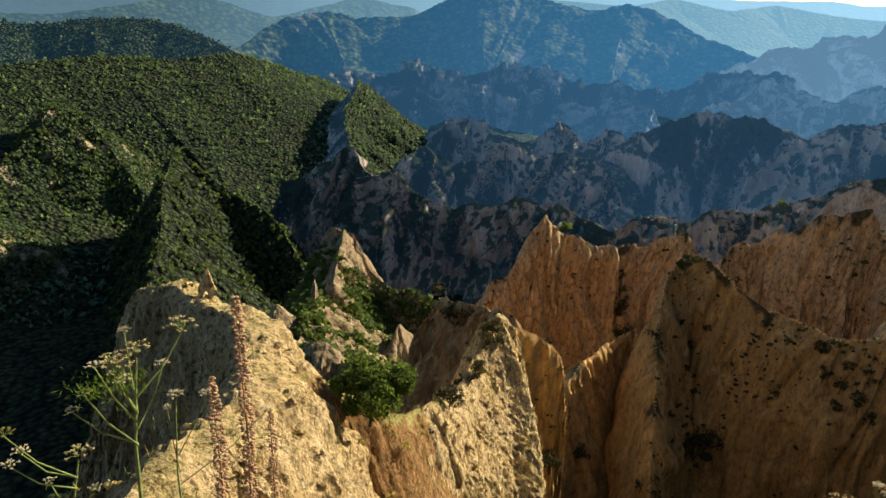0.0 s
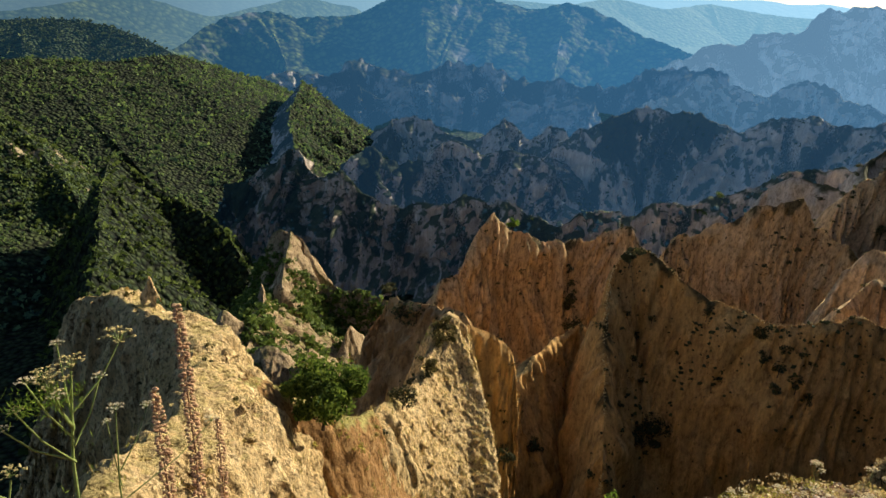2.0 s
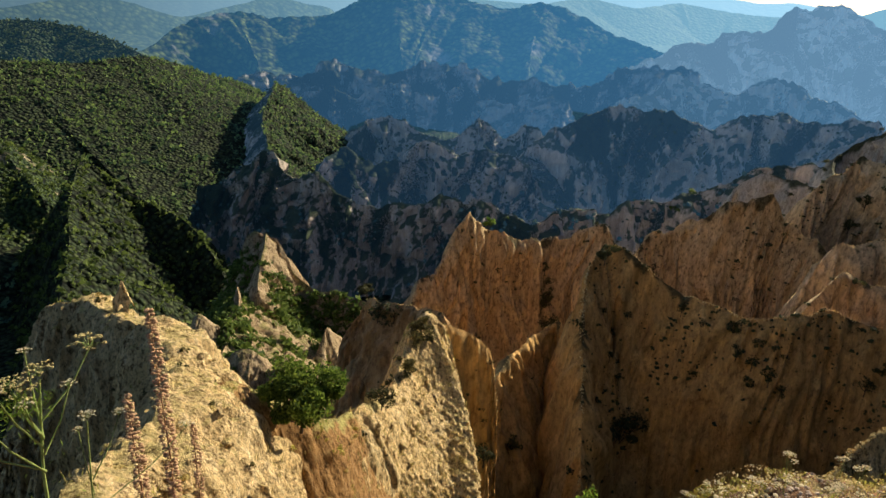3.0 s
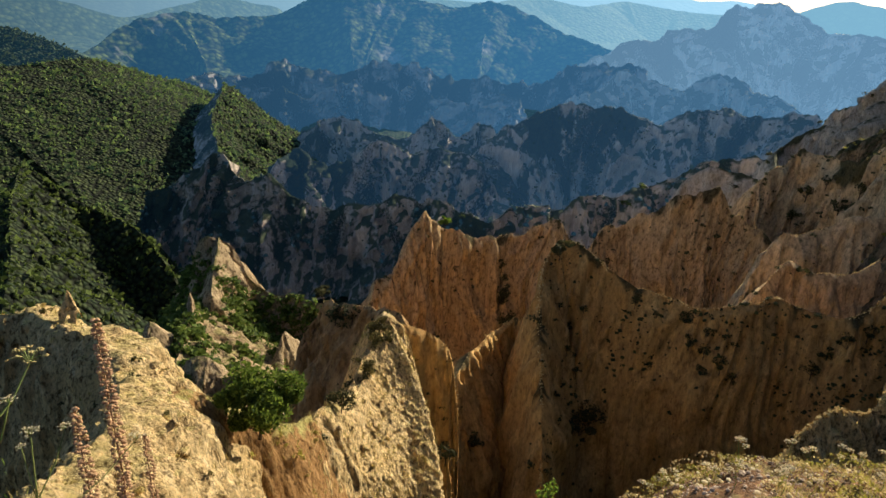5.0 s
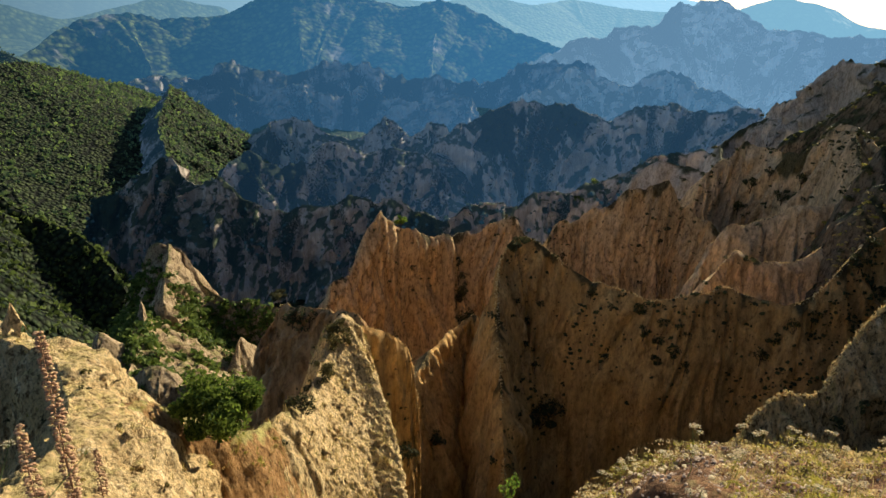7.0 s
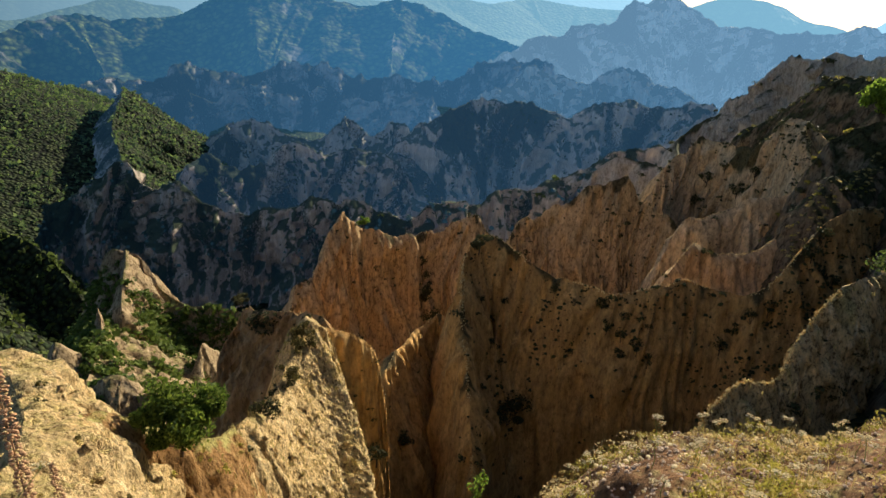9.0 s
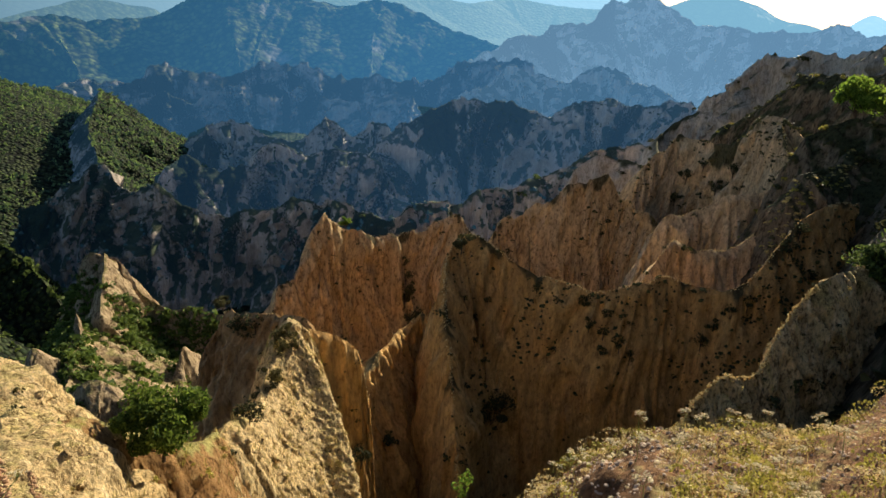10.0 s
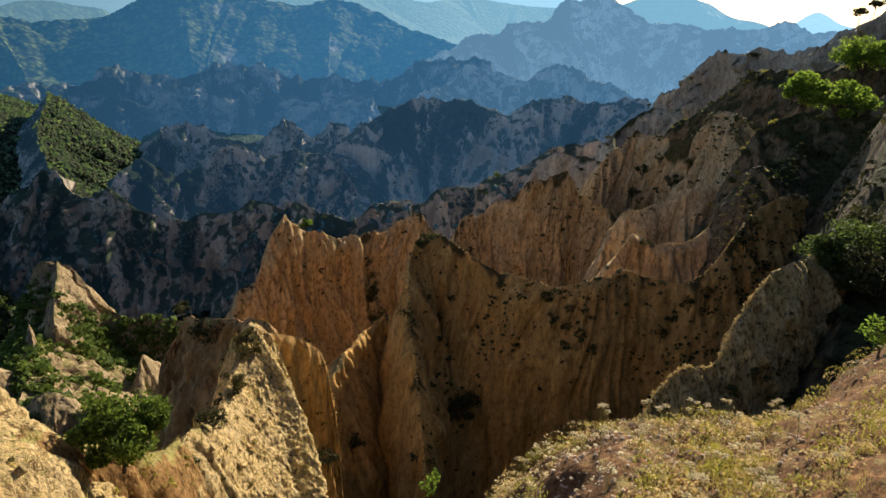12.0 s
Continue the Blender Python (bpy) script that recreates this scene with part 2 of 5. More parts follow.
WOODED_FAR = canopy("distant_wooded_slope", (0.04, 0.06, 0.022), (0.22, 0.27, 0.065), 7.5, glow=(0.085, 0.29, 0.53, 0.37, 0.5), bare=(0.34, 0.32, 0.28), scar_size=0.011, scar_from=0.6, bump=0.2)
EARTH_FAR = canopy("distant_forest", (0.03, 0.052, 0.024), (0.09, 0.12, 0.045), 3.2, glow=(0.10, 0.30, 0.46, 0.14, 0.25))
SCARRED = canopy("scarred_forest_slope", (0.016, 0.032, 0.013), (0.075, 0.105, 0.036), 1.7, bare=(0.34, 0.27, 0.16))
LEAF_FOREST = foliage("forest_leaves", (0.026, 0.042, 0.013), (0.19, 0.245, 0.055), 0.4)
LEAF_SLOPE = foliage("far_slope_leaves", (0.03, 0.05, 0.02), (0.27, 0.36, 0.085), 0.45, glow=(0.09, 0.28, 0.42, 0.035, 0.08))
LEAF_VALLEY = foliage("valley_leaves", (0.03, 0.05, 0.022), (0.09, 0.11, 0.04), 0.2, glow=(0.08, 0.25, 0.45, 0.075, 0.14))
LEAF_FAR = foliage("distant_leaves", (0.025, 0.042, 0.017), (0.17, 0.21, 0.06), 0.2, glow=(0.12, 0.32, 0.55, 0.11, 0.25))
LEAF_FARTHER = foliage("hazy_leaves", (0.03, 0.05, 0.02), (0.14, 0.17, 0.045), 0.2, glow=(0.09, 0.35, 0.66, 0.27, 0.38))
LEAF_SCRUB = foliage("scrub_leaves", (0.035, 0.036, 0.016), (0.11, 0.105, 0.035), 0.25)
LEAF_BUSH = foliage("bush_leaves", (0.03, 0.06, 0.01), (0.28, 0.36, 0.05), 0.5)
LEAF_DRYING = foliage("drying_leaves", (0.06, 0.055, 0.018), (0.20, 0.16, 0.045), 0.3)
LEAF_GROVE = foliage("grove_leaves", (0.03, 0.055, 0.012), (0.20, 0.26, 0.05), 0.4)
LEAF_BRIGHT = foliage("fresh_leaves", (0.06, 0.12, 0.015), (0.30, 0.40, 0.05), 0.6)
BARK = plain("bark", (0.09, 0.065, 0.045), 0.9)
GRASS_DRY = foliage("dry_grass", (0.38, 0.28, 0.08), (0.74, 0.60, 0.24), 0.4)
GRASS_GREEN = foliage("green_grass", (0.24, 0.215, 0.035), (0.56, 0.49, 0.10), 0.45)
PETAL = foliage("cream_petals", (0.84, 0.72, 0.46), (0.97, 0.90, 0.66), 0.5)
SEED = plain("tan_seed_heads", (0.52, 0.42, 0.17), 0.8, 60)
STEM = plain("green_stem", (0.26, 0.32, 0.09), 0.7, 30)
HUSK = plain("brown_husks", (0.50, 0.30, 0.16), 0.85, 60)
STRAW = foliage("straw_heads", (0.62, 0.45, 0.18), (0.92, 0.77, 0.42), 0.3)
LITTER = foliage("dry_litter", (0.18, 0.09, 0.045), (0.50, 0.32, 0.17), 0.1)
PEBBLE = plain("pale_stones", (0.56, 0.42, 0.30), 0.9, 12)
SOIL = rock("reddish_soil", (0.50, 0.275, 0.125), (0.16, 0.080, 0.034), 0.2, cover=(0.30, 0.25, 0.10), cover_from=0.95, bump=0.9, pit_shade=0.8)


# ---- meshes ----
def mesh_object(name, verts, faces, mat, parent=None, smooth=True):
    """A mesh from arrays: verts (n, 3), faces (m, 3 or 4)."""
    me = bpy.data.meshes.new(name)
    verts, faces = np.asarray(verts, np.float32), np.asarray(faces, np.int32)
    k = faces.shape[1]
    me.vertices.add(len(verts))
    me.vertices.foreach_set("co", verts.ravel())
    me.loops.add(faces.size)
    me.loops.foreach_set("vertex_index", faces.ravel())
    me.polygons.add(len(faces))
    me.polygons.foreach_set("loop_start", np.arange(0, faces.size, k, dtype=np.int32))
    me.polygons.foreach_set("use_smooth", np.full(len(faces), smooth))
    me.materials.append(mat)
    me.update(calc_edges=True)
    ob = new(name, me)
    if parent:
        ob.parent = parent
    return ob


def grid_faces(rows, cols):
    a = (np.arange(rows - 1)[:, None] * cols + np.arange(cols - 1)[None]).ravel()
    return np.stack([a, a + cols, a + cols + 1, a + 1], 1)


def through_points(points, step):
    """A smooth line through points, in even steps."""
    p = np.array(points, float)
    s = np.r_[0, np.cumsum(np.linalg.norm(np.diff(p, axis=0), axis=1))]
    m = np.gradient(p, s, axis=0)
    t = np.linspace(0, s[-1], max(8, int(s[-1] / step)))
    i = np.clip(np.searchsorted(s, t, "right") - 1, 0, len(s) - 2)
    h = (s[i + 1] - s[i])[:, None]
    u = ((t - s[i])[:, None]) / h
    return ((2 * u**3 - 3 * u**2 + 1) * p[i] + (u**3 - 2 * u**2 + u) * h * m[i] * 0.8 + (3 * u**2 - 2 * u**3) * p[i + 1] + (u**3 - u**2) * h * m[i + 1] * 0.8), t


def blur(a, width):
    width = int(max(1, width)) // 2 * 2 + 1
    k = np.hanning(width + 2)[1:-1]
    k /= k.sum()
    return np.stack([np.convolve(np.pad(c, width // 2, "edge"), k, "valid") for c in a.T], 1)


def ridge(name, crest, front, back, mat, step, rows, flute, amount, jag, seed, label, category, kind="", cap=0.3,
          noses=(True, True), rubble=0.0, grow=(), crust=0.0, bulk=0.55, fine_back=False, front_mat=None, rill=1.0, nose=1.0):
    """An eroded ridge: a crest line from which two fluted flanks fall. front and back: height, slope at the crest and at
    the foot in degrees; front lies to the right of the line's direction. flute and amount: width and depth of its gullies.
    grow: rows of what grows on it: (where, how many tries, least and largest radius, material).
    crust: how far the dark overgrown top layer reaches below the crest; rill: how deep the small furrows are;
    nose: how far its ends run out."""
    if step > 0.15:
        step, rows = step * 1.12, int(rows * 0.85)
    if step > 0.5:
        step, rows = step * 1.2, int(rows * 0.85)
    pts = [np.array(p, float) for p in crest]
    deep = max(front[0], back[0])
    for end, here in ((0, noses[0]), (-1, noses[1])):
        if here:
            p, q = pts[end], pts[1 if end == 0 else -2]
            way = (p - q) * (1, 1, 0)
            way /= np.linalg.norm(way) + 1e-6
            tip = p + way * deep * 0.42 * nose - np.array([0, 0, deep * 0.85])
            mid = p + way * deep * 0.14 * nose - np.array([0, 0, deep * 0.34])
            pts = [tip, mid] + pts if end == 0 else pts + [mid, tip]
    line, s = through_points(pts, step)
    tang = np.gradient(line, axis=0)
    tang[:, 2] = 0
    tang = blur(tang, deep * 0.35 / step)
    tang /= np.linalg.norm(tang, axis=1)[:, None] + 1e-9
    side = np.stack([tang[:, 1], -tang[:, 0]], 1)
    jags = fbm(s / flute * 0.8, seed * 3.7, 0, 5, 0.55)
    line[:, 2] += jag * (jags - 0.25 * np.abs(fbm(s / flute * 2.1, seed + 9.1, 0, 3)))
    line[:, :2] += side * (jag * 0.7 * fbm(s / flute * 0.6, seed + 31.0, 0, 4))[:, None]
    parts, hollows = [], []
    for sign, (depth, top, foot, *shelf) in ((-1, back), (1, front)):
        v = np.linspace(0, 1, rows) ** 1.35
        drop = depth * v
        cot = 1 / np.tan(np.radians(top + (foot - top) * v))
        off = np.r_[0, np.cumsum(np.diff(drop) * (cot[1:] + cot[:-1]) / 2)] + cap * (1 - np.exp(-drop / (cap + 1e-6)))
        if shelf:
            off = off + shelf[0] * (1 - np.exp(-drop / (0.22 * shelf[0])))
        S, D = np.meshgrid(s, drop, indexing="ij")
        warp = S + flute * 0.6 * vnoise(S / flute * 0.5, D / (flute * 2.0), seed + sign)
        a = np.abs(vnoise(warp / flute, D / (flute * 5), seed + 2 * sign)) * 2 - 0.7
        b = np.abs(vnoise(warp / flute * 2.7 + 7, D / (flute * 2.6), seed + 5 * sign)) * 2 - 0.7
        c = np.abs(vnoise(warp / flute * 7.1 + 3, D / (flute * 1.3), seed + 7 * sign)) * 2 - 0.7
        rough = fbm(S / flute * 3.1, D / flute * 3.1, seed + 11 * sign, 3)
        deepen = ease(D / (depth * 0.45)) * 0.9 + 0.1 * ease(D / (amount + 0.01))
        out = amount * (bulk * deepen * a + 0.5 * rill * ease(D / (amount * 2.5)) * b + 0.32 * rill * ease(D / (amount * 0.9)) * (c + rough * 0.8))
        out += 0.45 * amount * ease(D / (amount * 3)) * fbm(S / (flute * 1.7), D / (flute * 1.7), seed + 13 * sign, 3)
        hollows.append(0.62 * ease((0.1 - a) / 0.7) + 0.15 * ease((0.1 - b) / 0.7) + 0.3 * fbm(S / (flute * 2.5), D / (flute * 2.5), seed + 17 * sign, 3))
        o = off[None] + out
        xyz = np.empty(S.shape + (3,))
        xyz[..., :2] = line[:, None, :2] + sign * side[:, None, :] * np.maximum(o, off[None] * 0.15)[..., None]
        xyz[..., 2] = line[:, 2:3] - D
        parts.append(xyz)
    full = np.concatenate([parts[0][:, :0:-1], parts[1]], 1)
    hollow = np.concatenate([hollows[0][:, :0:-1], hollows[1]], 1)

    def normals(f):
        nn = np.cross(np.gradient(f, axis=1), np.gradient(f, axis=0))
        nn /= np.linalg.norm(nn, axis=2)[..., None] + 1e-9
        return nn

    normal = normals(full)
    if rubble:
        x, y, z = full[..., 0], full[..., 1], full[..., 2]
        fine = max(0.5, step * 5)
        clods = fbm(x / fine / 1.8, y / fine / 1.8, z / fine / 4 + seed, 6, 0.62) - 0.7 * np.abs(fbm(x / fine, y / fine, z / fine / 3, 4, 0.6))
        full = full + normal * (rubble * clods)[..., None]
        normal = normals(full)
    n, m = full.shape[:2]
    mid = rows - 1
    TOPS.append(full[::2, ::2].reshape(-1, 3))
    base = np.append(line[:, :2].mean(0), line[:, 2].min() - deep * 0.5)
    thing = new(name)
    thing.location = base
    tagged(thing, label, category, kind=kind)
    skin = np.abs(np.arange(m) - mid)
    drops = np.maximum(front[0], 0) * (np.arange(rows) / (rows - 1)) ** 1.35
    sx, sd = np.meshgrid(s, drops[np.minimum(skin, rows - 1)], indexing="ij")
    reach = crust * (-0.05 + 1.3 * fbm(sx / (flute * 0.5), seed * 1.7 + sd / (flute * 1.5), 4.0, 4, 0.6))
    rise = np.abs(np.gradient(line[:, 2])) / (np.linalg.norm(np.gradient(line[:, :2], axis=0), axis=1) + 1e-6)
    reach = reach * ease((1.5 - rise) / 0.7)[:, None]
    top_layer = ease((reach - sd) / (0.35 * crust + 1e-6)) if crust else np.zeros((n, m))
    thin = np.arange(mid, -1, -1 if fine_back else -5)[::-1]
    for part_name, pick in (("back_slope", thin), ("front_slope", np.arange(mid, m))):
        ob = mesh_object(part_name, (full[:, pick] - base).reshape(-1, 3), grid_faces(n, len(pick))[:, ::-1], front_mat if front_mat and part_name == "front_slope" else mat, thing)
        layer = ob.data.attributes.new("crust", "FLOAT", "POINT")
        layer.data.foreach_set("value", top_layer[:, pick].astype(np.float32).ravel())
        if any(g[0] == "gully" for g in grow):
            ob.data.attributes.new("growth", "FLOAT", "POINT").data.foreach_set("value", hollow[:, pick].astype(np.float32).ravel())
    up = normal * np.where(normal[..., 2:] < 0, -1, 1)
    for k, (where, tries, low, high, leaf) in enumerate(grow):
        if not tries:
            continue
        # pale dry tufts strung along the crest to imitate its sunlit rim
        if where == "rim":
            pick = np.random.default_rng(int(seed * 10) + k)
            row = pick.integers(0, n, tries)
            row = row[vnoise(s[row] / (flute * 0.7), seed, 2.0) > -0.45]
            r = pick.uniform(low, high, len(row))
            p = full[row, np.clip(mid + pick.integers(-1, 2, len(row)), 0, m - 1)] + pick.normal(0, 0.05, (len(row), 3))
        else:
            p, r = scatter((full, up, mid), tries, int(seed * 10) + k, (low, high), GROWTH[where])
        p = p - base
        if where != "rim" and (len(p) <= 300 or (high < 1.0 and leaf is LEAF_SCRUB)):
            order = np.argsort(-r)
            for rank, q in enumerate(order[:130]):
                bush = new("shrub", SHRUBS[q % 4 if rank < 40 else 4 + q % 8])
                bush.parent, bush.location, bush.scale = thing, p[q], (r[q] * 1.3, r[q] * 1.3, r[q] * 1.3)
                bush.rotation_euler = (0, 0, q * 2.4)
                bush.material_slots[0].link = "OBJECT"
                bush.material_slots[0].material = leaf
            p, r = p[order[130:]], r[order[130:]]
        if len(p):
            rest = clumps("scrub" if high < 1.5 else "woodland", p, r, leaf, "", "", 6 if where in ("dots", "gullies") else 5 if where == "rim" else 3 if high < 1.5 else 0, int(seed * 7) + k, 1.0, 0.55 if where in ("dots", "gullies") else 0.25 if high < 1.5 else 0.42, parent=thing)
            tagged(rest, kind="stuff")
    return thing, full, up, mid


TOPS = []


def rest(x, y, z, reach=0.8):
    """The place on the rock nearest below or above (x, y, z)."""
    best = None
    for p in TOPS:
        near = p[(np.abs(p[:, 0] - x) < reach) & (np.abs(p[:, 1] - y) < reach) & (np.abs(p[:, 2] - z) < 7)]
        if len(near):
            top = near[:, 2].max()
            best = top if best is None or abs(top - z) < abs(best - z) else best
    return (x, y, (z if best is None else best) - 0.1)


GROWTH = {
    "speckle": lambda p, n, c, u: (c > -0.15) & (u < 0.03 + (0.35 + 0.6 * ease(n[:, 2] * 1.6)) * ease(2.2 * vnoise(p[:, 0] / 7, p[:, 1] / 7, p[:, 2] / 7) + 0.1)),
    "gullies": lambda p, n, c, u: (c > -0.04) & (c < 0.75) & (vnoise(p[:, 0] / 9, p[:, 1] / 9, p[:, 2] / 30) + 0.6 * vnoise(p[:, 0] / 4, p[:, 1] / 4, p[:, 2] / 9) > -0.1 + 0.5 * u),
    "tops": lambda p, n, c, u: (c < 0) & (n[:, 2] > 0.3) & (vnoise(p[:, 0] / 1.1, p[:, 1] / 1.1, p[:, 2] / 1.1) > 0.05 + 0.4 * u),
    "dots": lambda p, n, c, u: (c > -0.03) & (c < 0.7) & (u < 0.05 + 0.95 * ease(1.6 * vnoise(p[:, 0] / 3.5, p[:, 1] / 3.5, p[:, 2] / 8) + 0.9 * vnoise(p[:, 0] / 12, p[:, 1] / 12, p[:, 2] / 12 + 4) + 0.35 - 1.1 * c)),
    "crest": lambda p, n, c, u: (np.abs(c) < 0.16) & (u < 0.75 * ease(1.2 + vnoise(p[:, 0] / 5, p[:, 1] / 5, 1) - np.abs(c) * 8)),
    "woods": lambda p, n, c, u: (c > -0.1) & (vnoise(p[:, 0] / 30, p[:, 1] / 30, p[:, 2] / 30) + 0.5 * vnoise(p[:, 0] / 9, p[:, 1] / 9, p[:, 2] / 9) > -0.8 + 0.4 * u),
    "allover": lambda p, n, c, u: vnoise(p[:, 0] / 30, p[:, 1] / 30, p[:, 2] / 30) + 0.5 * vnoise(p[:, 0] / 9, p[:, 1] / 9, p[:, 2] / 9) > -0.8 + 0.4 * u,
    "groves": lambda p, n, c, u: vnoise(p[:, 0] / 6, p[:, 1] / 6, p[:, 2] / 6) + 0.4 * vnoise(p[:, 0] / 2.2, p[:, 1] / 2.2, p[:, 2] / 2.2) > -0.55 + 0.3 * u,
    "both": lambda p, n, c, u: u < 0.93,
    "front": lambda p, n, c, u: (c > -0.04) & (u < 0.95),
    "flank": lambda p, n, c, u: (c > 0.03) & (c < 0.62) & (p[:, 2] < -58 + 6 * u) & (vnoise(p[:, 0] / 9, p[:, 1] / 9, p[:, 2] / 9) > -0.35 + 0.3 * u),
}


def ico(level):
    bm = bmesh.new()
    bmesh.ops.create_icosphere(bm, subdivisions=level, radius=1)
    v = np.array([x.co[:] for x in bm.verts])
    f = np.array([[w.index for w in x.verts] for x in bm.faces])
    bm.free()
    return v, f


def dome():
    """A low rounded crown: two rings and a top."""
    low = [(math.cos(q * 1.571), math.sin(q * 1.571), -0.35) for q in range(4)]
    high = [(0.8 * math.cos(q * 1.571 + 0.785), 0.8 * math.sin(q * 1.571 + 0.785), 0.5) for q in range(4)]
    faces = [(q, (q + 1) % 4, 4 + q) for q in range(4)] + [((q + 1) % 4, 4 + (q + 1) % 4, 4 + q) for q in range(4)] + [(4 + q, 4 + (q + 1) % 4, 8) for q in range(4)]
    return np.array(low + high + [(0, 0, 0.85)]), np.array(faces)


BLOBS = {1: ico(1), 6: dome()}


def clumps(name, places, sizes, mat, label, category, level=1, seed=1, flat=0.8, ragged=0.35, parent=None):
    """Many small crowns of leaves, joined: each an uneven clump of its own."""
    rng = np.random.default_rng(seed)
    v, f = BLOBS[level]
    n = len(places)
    shape = 1 + ragged * rng.uniform(-1, 1, (n, len(v), 1))
    turn = rng.uniform(0, 6.283, n)
    c, s = np.cos(turn)[:, None], np.sin(turn)[:, None]
    p = v[None] * shape
    p = np.stack([p[..., 0] * c - p[..., 1] * s, p[..., 0] * s + p[..., 1] * c, p[..., 2] * flat], 2)
    p = p * np.asarray(sizes)[:, None, None] + np.asarray(places)[:, None]
    faces = (f[None] + (np.arange(n) * len(v))[:, None, None]).reshape(-1, 3)
    ob = mesh_object(name, p.reshape(-1, 3), faces, mat, parent, smooth=False)
    return tagged(ob, label, category, kind="stuff") if not parent else ob


def leaf_dome(count, seed, big=0.42):
    """Leaves set all over a low rounded bush of radius 1."""
    r = np.random.default_rng(seed)
    d = r.normal(size=(count, 3))
    d /= np.linalg.norm(d, axis=1)[:, None]
    d[:, 2] = np.abs(d[:, 2]) * 0.95 - 0.2
    lobes = r.normal(size=(5, 3)) * (0.45, 0.45, 0.2)
    spot = d * r.uniform(0.45, 0.8, (count, 1)) + lobes[r.integers(0, 5, count)]
    a = np.cross(d, r.normal(size=(count, 3)))
    a /= np.linalg.norm(a, axis=1)[:, None]
    b = np.cross(d + r.normal(0, 0.5, (count, 3)), a)
    b /= np.linalg.norm(b, axis=1)[:, None]
    w = big * r.uniform(0.6, 1.2, (count, 1))
    v = np.stack([spot - a * w, spot - b * w * 0.7, spot + a * w, spot + b * w * 0.7], 1).reshape(-1, 3)
    q = np.arange(count)[:, None] * 4
    return v, np.concatenate([q + (0, 1, 2), q + (0, 2, 3)])


BLOBS[3] = leaf_dome(18, 900, 0.5)
BLOBS[0] = leaf_dome(5, 903, 0.92)
BLOBS[5] = leaf_dome(8, 902, 0.7)


def shrub_mesh(k):
    """One uneven leafy clump, as mesh data that alike shrubs share."""
    r = np.random.default_rng(100 + k)
    v, f = leaf_dome(30 if k > 3 else 60, 910 + k, 0.42 if k > 3 else 0.32)
    ob = mesh_object("shrub", v * (1, 1, r.uniform(0.7, 0.95)), f, LEAF_SCRUB, smooth=False)
    me = ob.data
    bpy.data.objects.remove(ob)
    return me


SHRUBS = [shrub_mesh(k) for k in range(12)]


def scatter(surface, count, seed, size, chooser, sink=0.1):
    """Places on a ridge's surface: count tries, kept where chooser(point, normal, column share, noise) says so."""
    full, normal, mid = surface[:3]
    rng = np.random.default_rng(seed)
    n, m = full.shape[:2]
    area = np.linalg.norm(np.cross(np.diff(full, axis=0)[:, :-1], np.diff(full, axis=1)[:-1]), axis=2).ravel()
    pick = rng.choice(len(area), count, p=area / area.sum())
    i, j = pick // (m - 1), pick % (m - 1)
    a, b = rng.uniform(0, 1, (2, count, 1))
    p = full[i, j] * (1 - a) * (1 - b) + full[i + 1, j] * a * (1 - b) + full[i, j + 1] * (1 - a) * b + full[i + 1, j + 1] * a * b
    keep = chooser(p, normal[i, j], (j - mid) / mid, rng.uniform(0, 1, count))
    p = p[keep]
    r = size[0] + (size[1] - size[0]) * rng.uniform(0, 1, len(p)) ** 2
    p[:, 2] += r * (0.5 - sink)
    return p, r


# ---- ground ----
HILL = np.array([math.sin(radians(55)), math.cos(radians(55))])
# height of the hill's edge along its line, by distance
EDGE_FAR = np.array([(0, -2.15), (4, -4.9), (9, -8.5), (20, -13), (28, -14), (40, -13), (60, -11.5), (85, -10), (110, -5), (140, -0.5), (250, 6), (600, 10), (5000, 0)])


def ground_height(x, y):
    """The hillside that falls to the valley on one side and climbs on the other."""
    q = -HILL[1] * x + HILL[0] * y
    r = np.hypot(x, y)
    edge = np.interp(r, EDGE_FAR[:, 0], EDGE_FAR[:, 1])
    low = -(113 + edge) * (1 - np.exp(-np.maximum(q, 0) / 38))
    high = 0.36 * np.maximum(-q, 0) / (1 + np.maximum(-q, 0) / 160) * np.exp(-np.maximum(r - 500, 0) / 400)
    bearing = np.degrees(np.arctan2(x, y))
    # steep rise outside the view, added to keep the sun off the hillside
    high = high + 46 * ease((bearing - 55.0) / 6.0) * ease((r - 62) / 60) * ease((420 - r) / 150) * ease((125 - bearing) / 30)
    rough = fbm(x / 26, y / 26, 3.0, 5) * np.minimum(r / 18, 4.0) * 0.5 * np.clip(1 - r / 3000, 0.2, 1)
    relief = 45 * (0.2 - np.abs(fbm(x / 190, y / 190, 7.0, 4))) * ease((r - 420) / 300) * ease((2600 - r) / 900)
    return edge + low + high + rough + relief


radii = np.r_[0, np.geomspace(0.6, 4900, 120)]
turns = np.linspace(0, 2 * math.pi, 300)
gx, gy = radii[:, None] * np.sin(turns)[None], radii[:, None] * np.cos(turns)[None]
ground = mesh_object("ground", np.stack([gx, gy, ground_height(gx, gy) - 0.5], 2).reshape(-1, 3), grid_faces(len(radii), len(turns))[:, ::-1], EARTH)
# outer rings take materials with painted haze, thicker with distance
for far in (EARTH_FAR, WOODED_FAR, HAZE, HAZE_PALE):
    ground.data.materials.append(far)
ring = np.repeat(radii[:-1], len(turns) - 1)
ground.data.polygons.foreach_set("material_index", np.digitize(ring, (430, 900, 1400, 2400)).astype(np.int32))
tagged(ground, "steep earth hillside and valley floor under scrub", "ground", kind="structure")


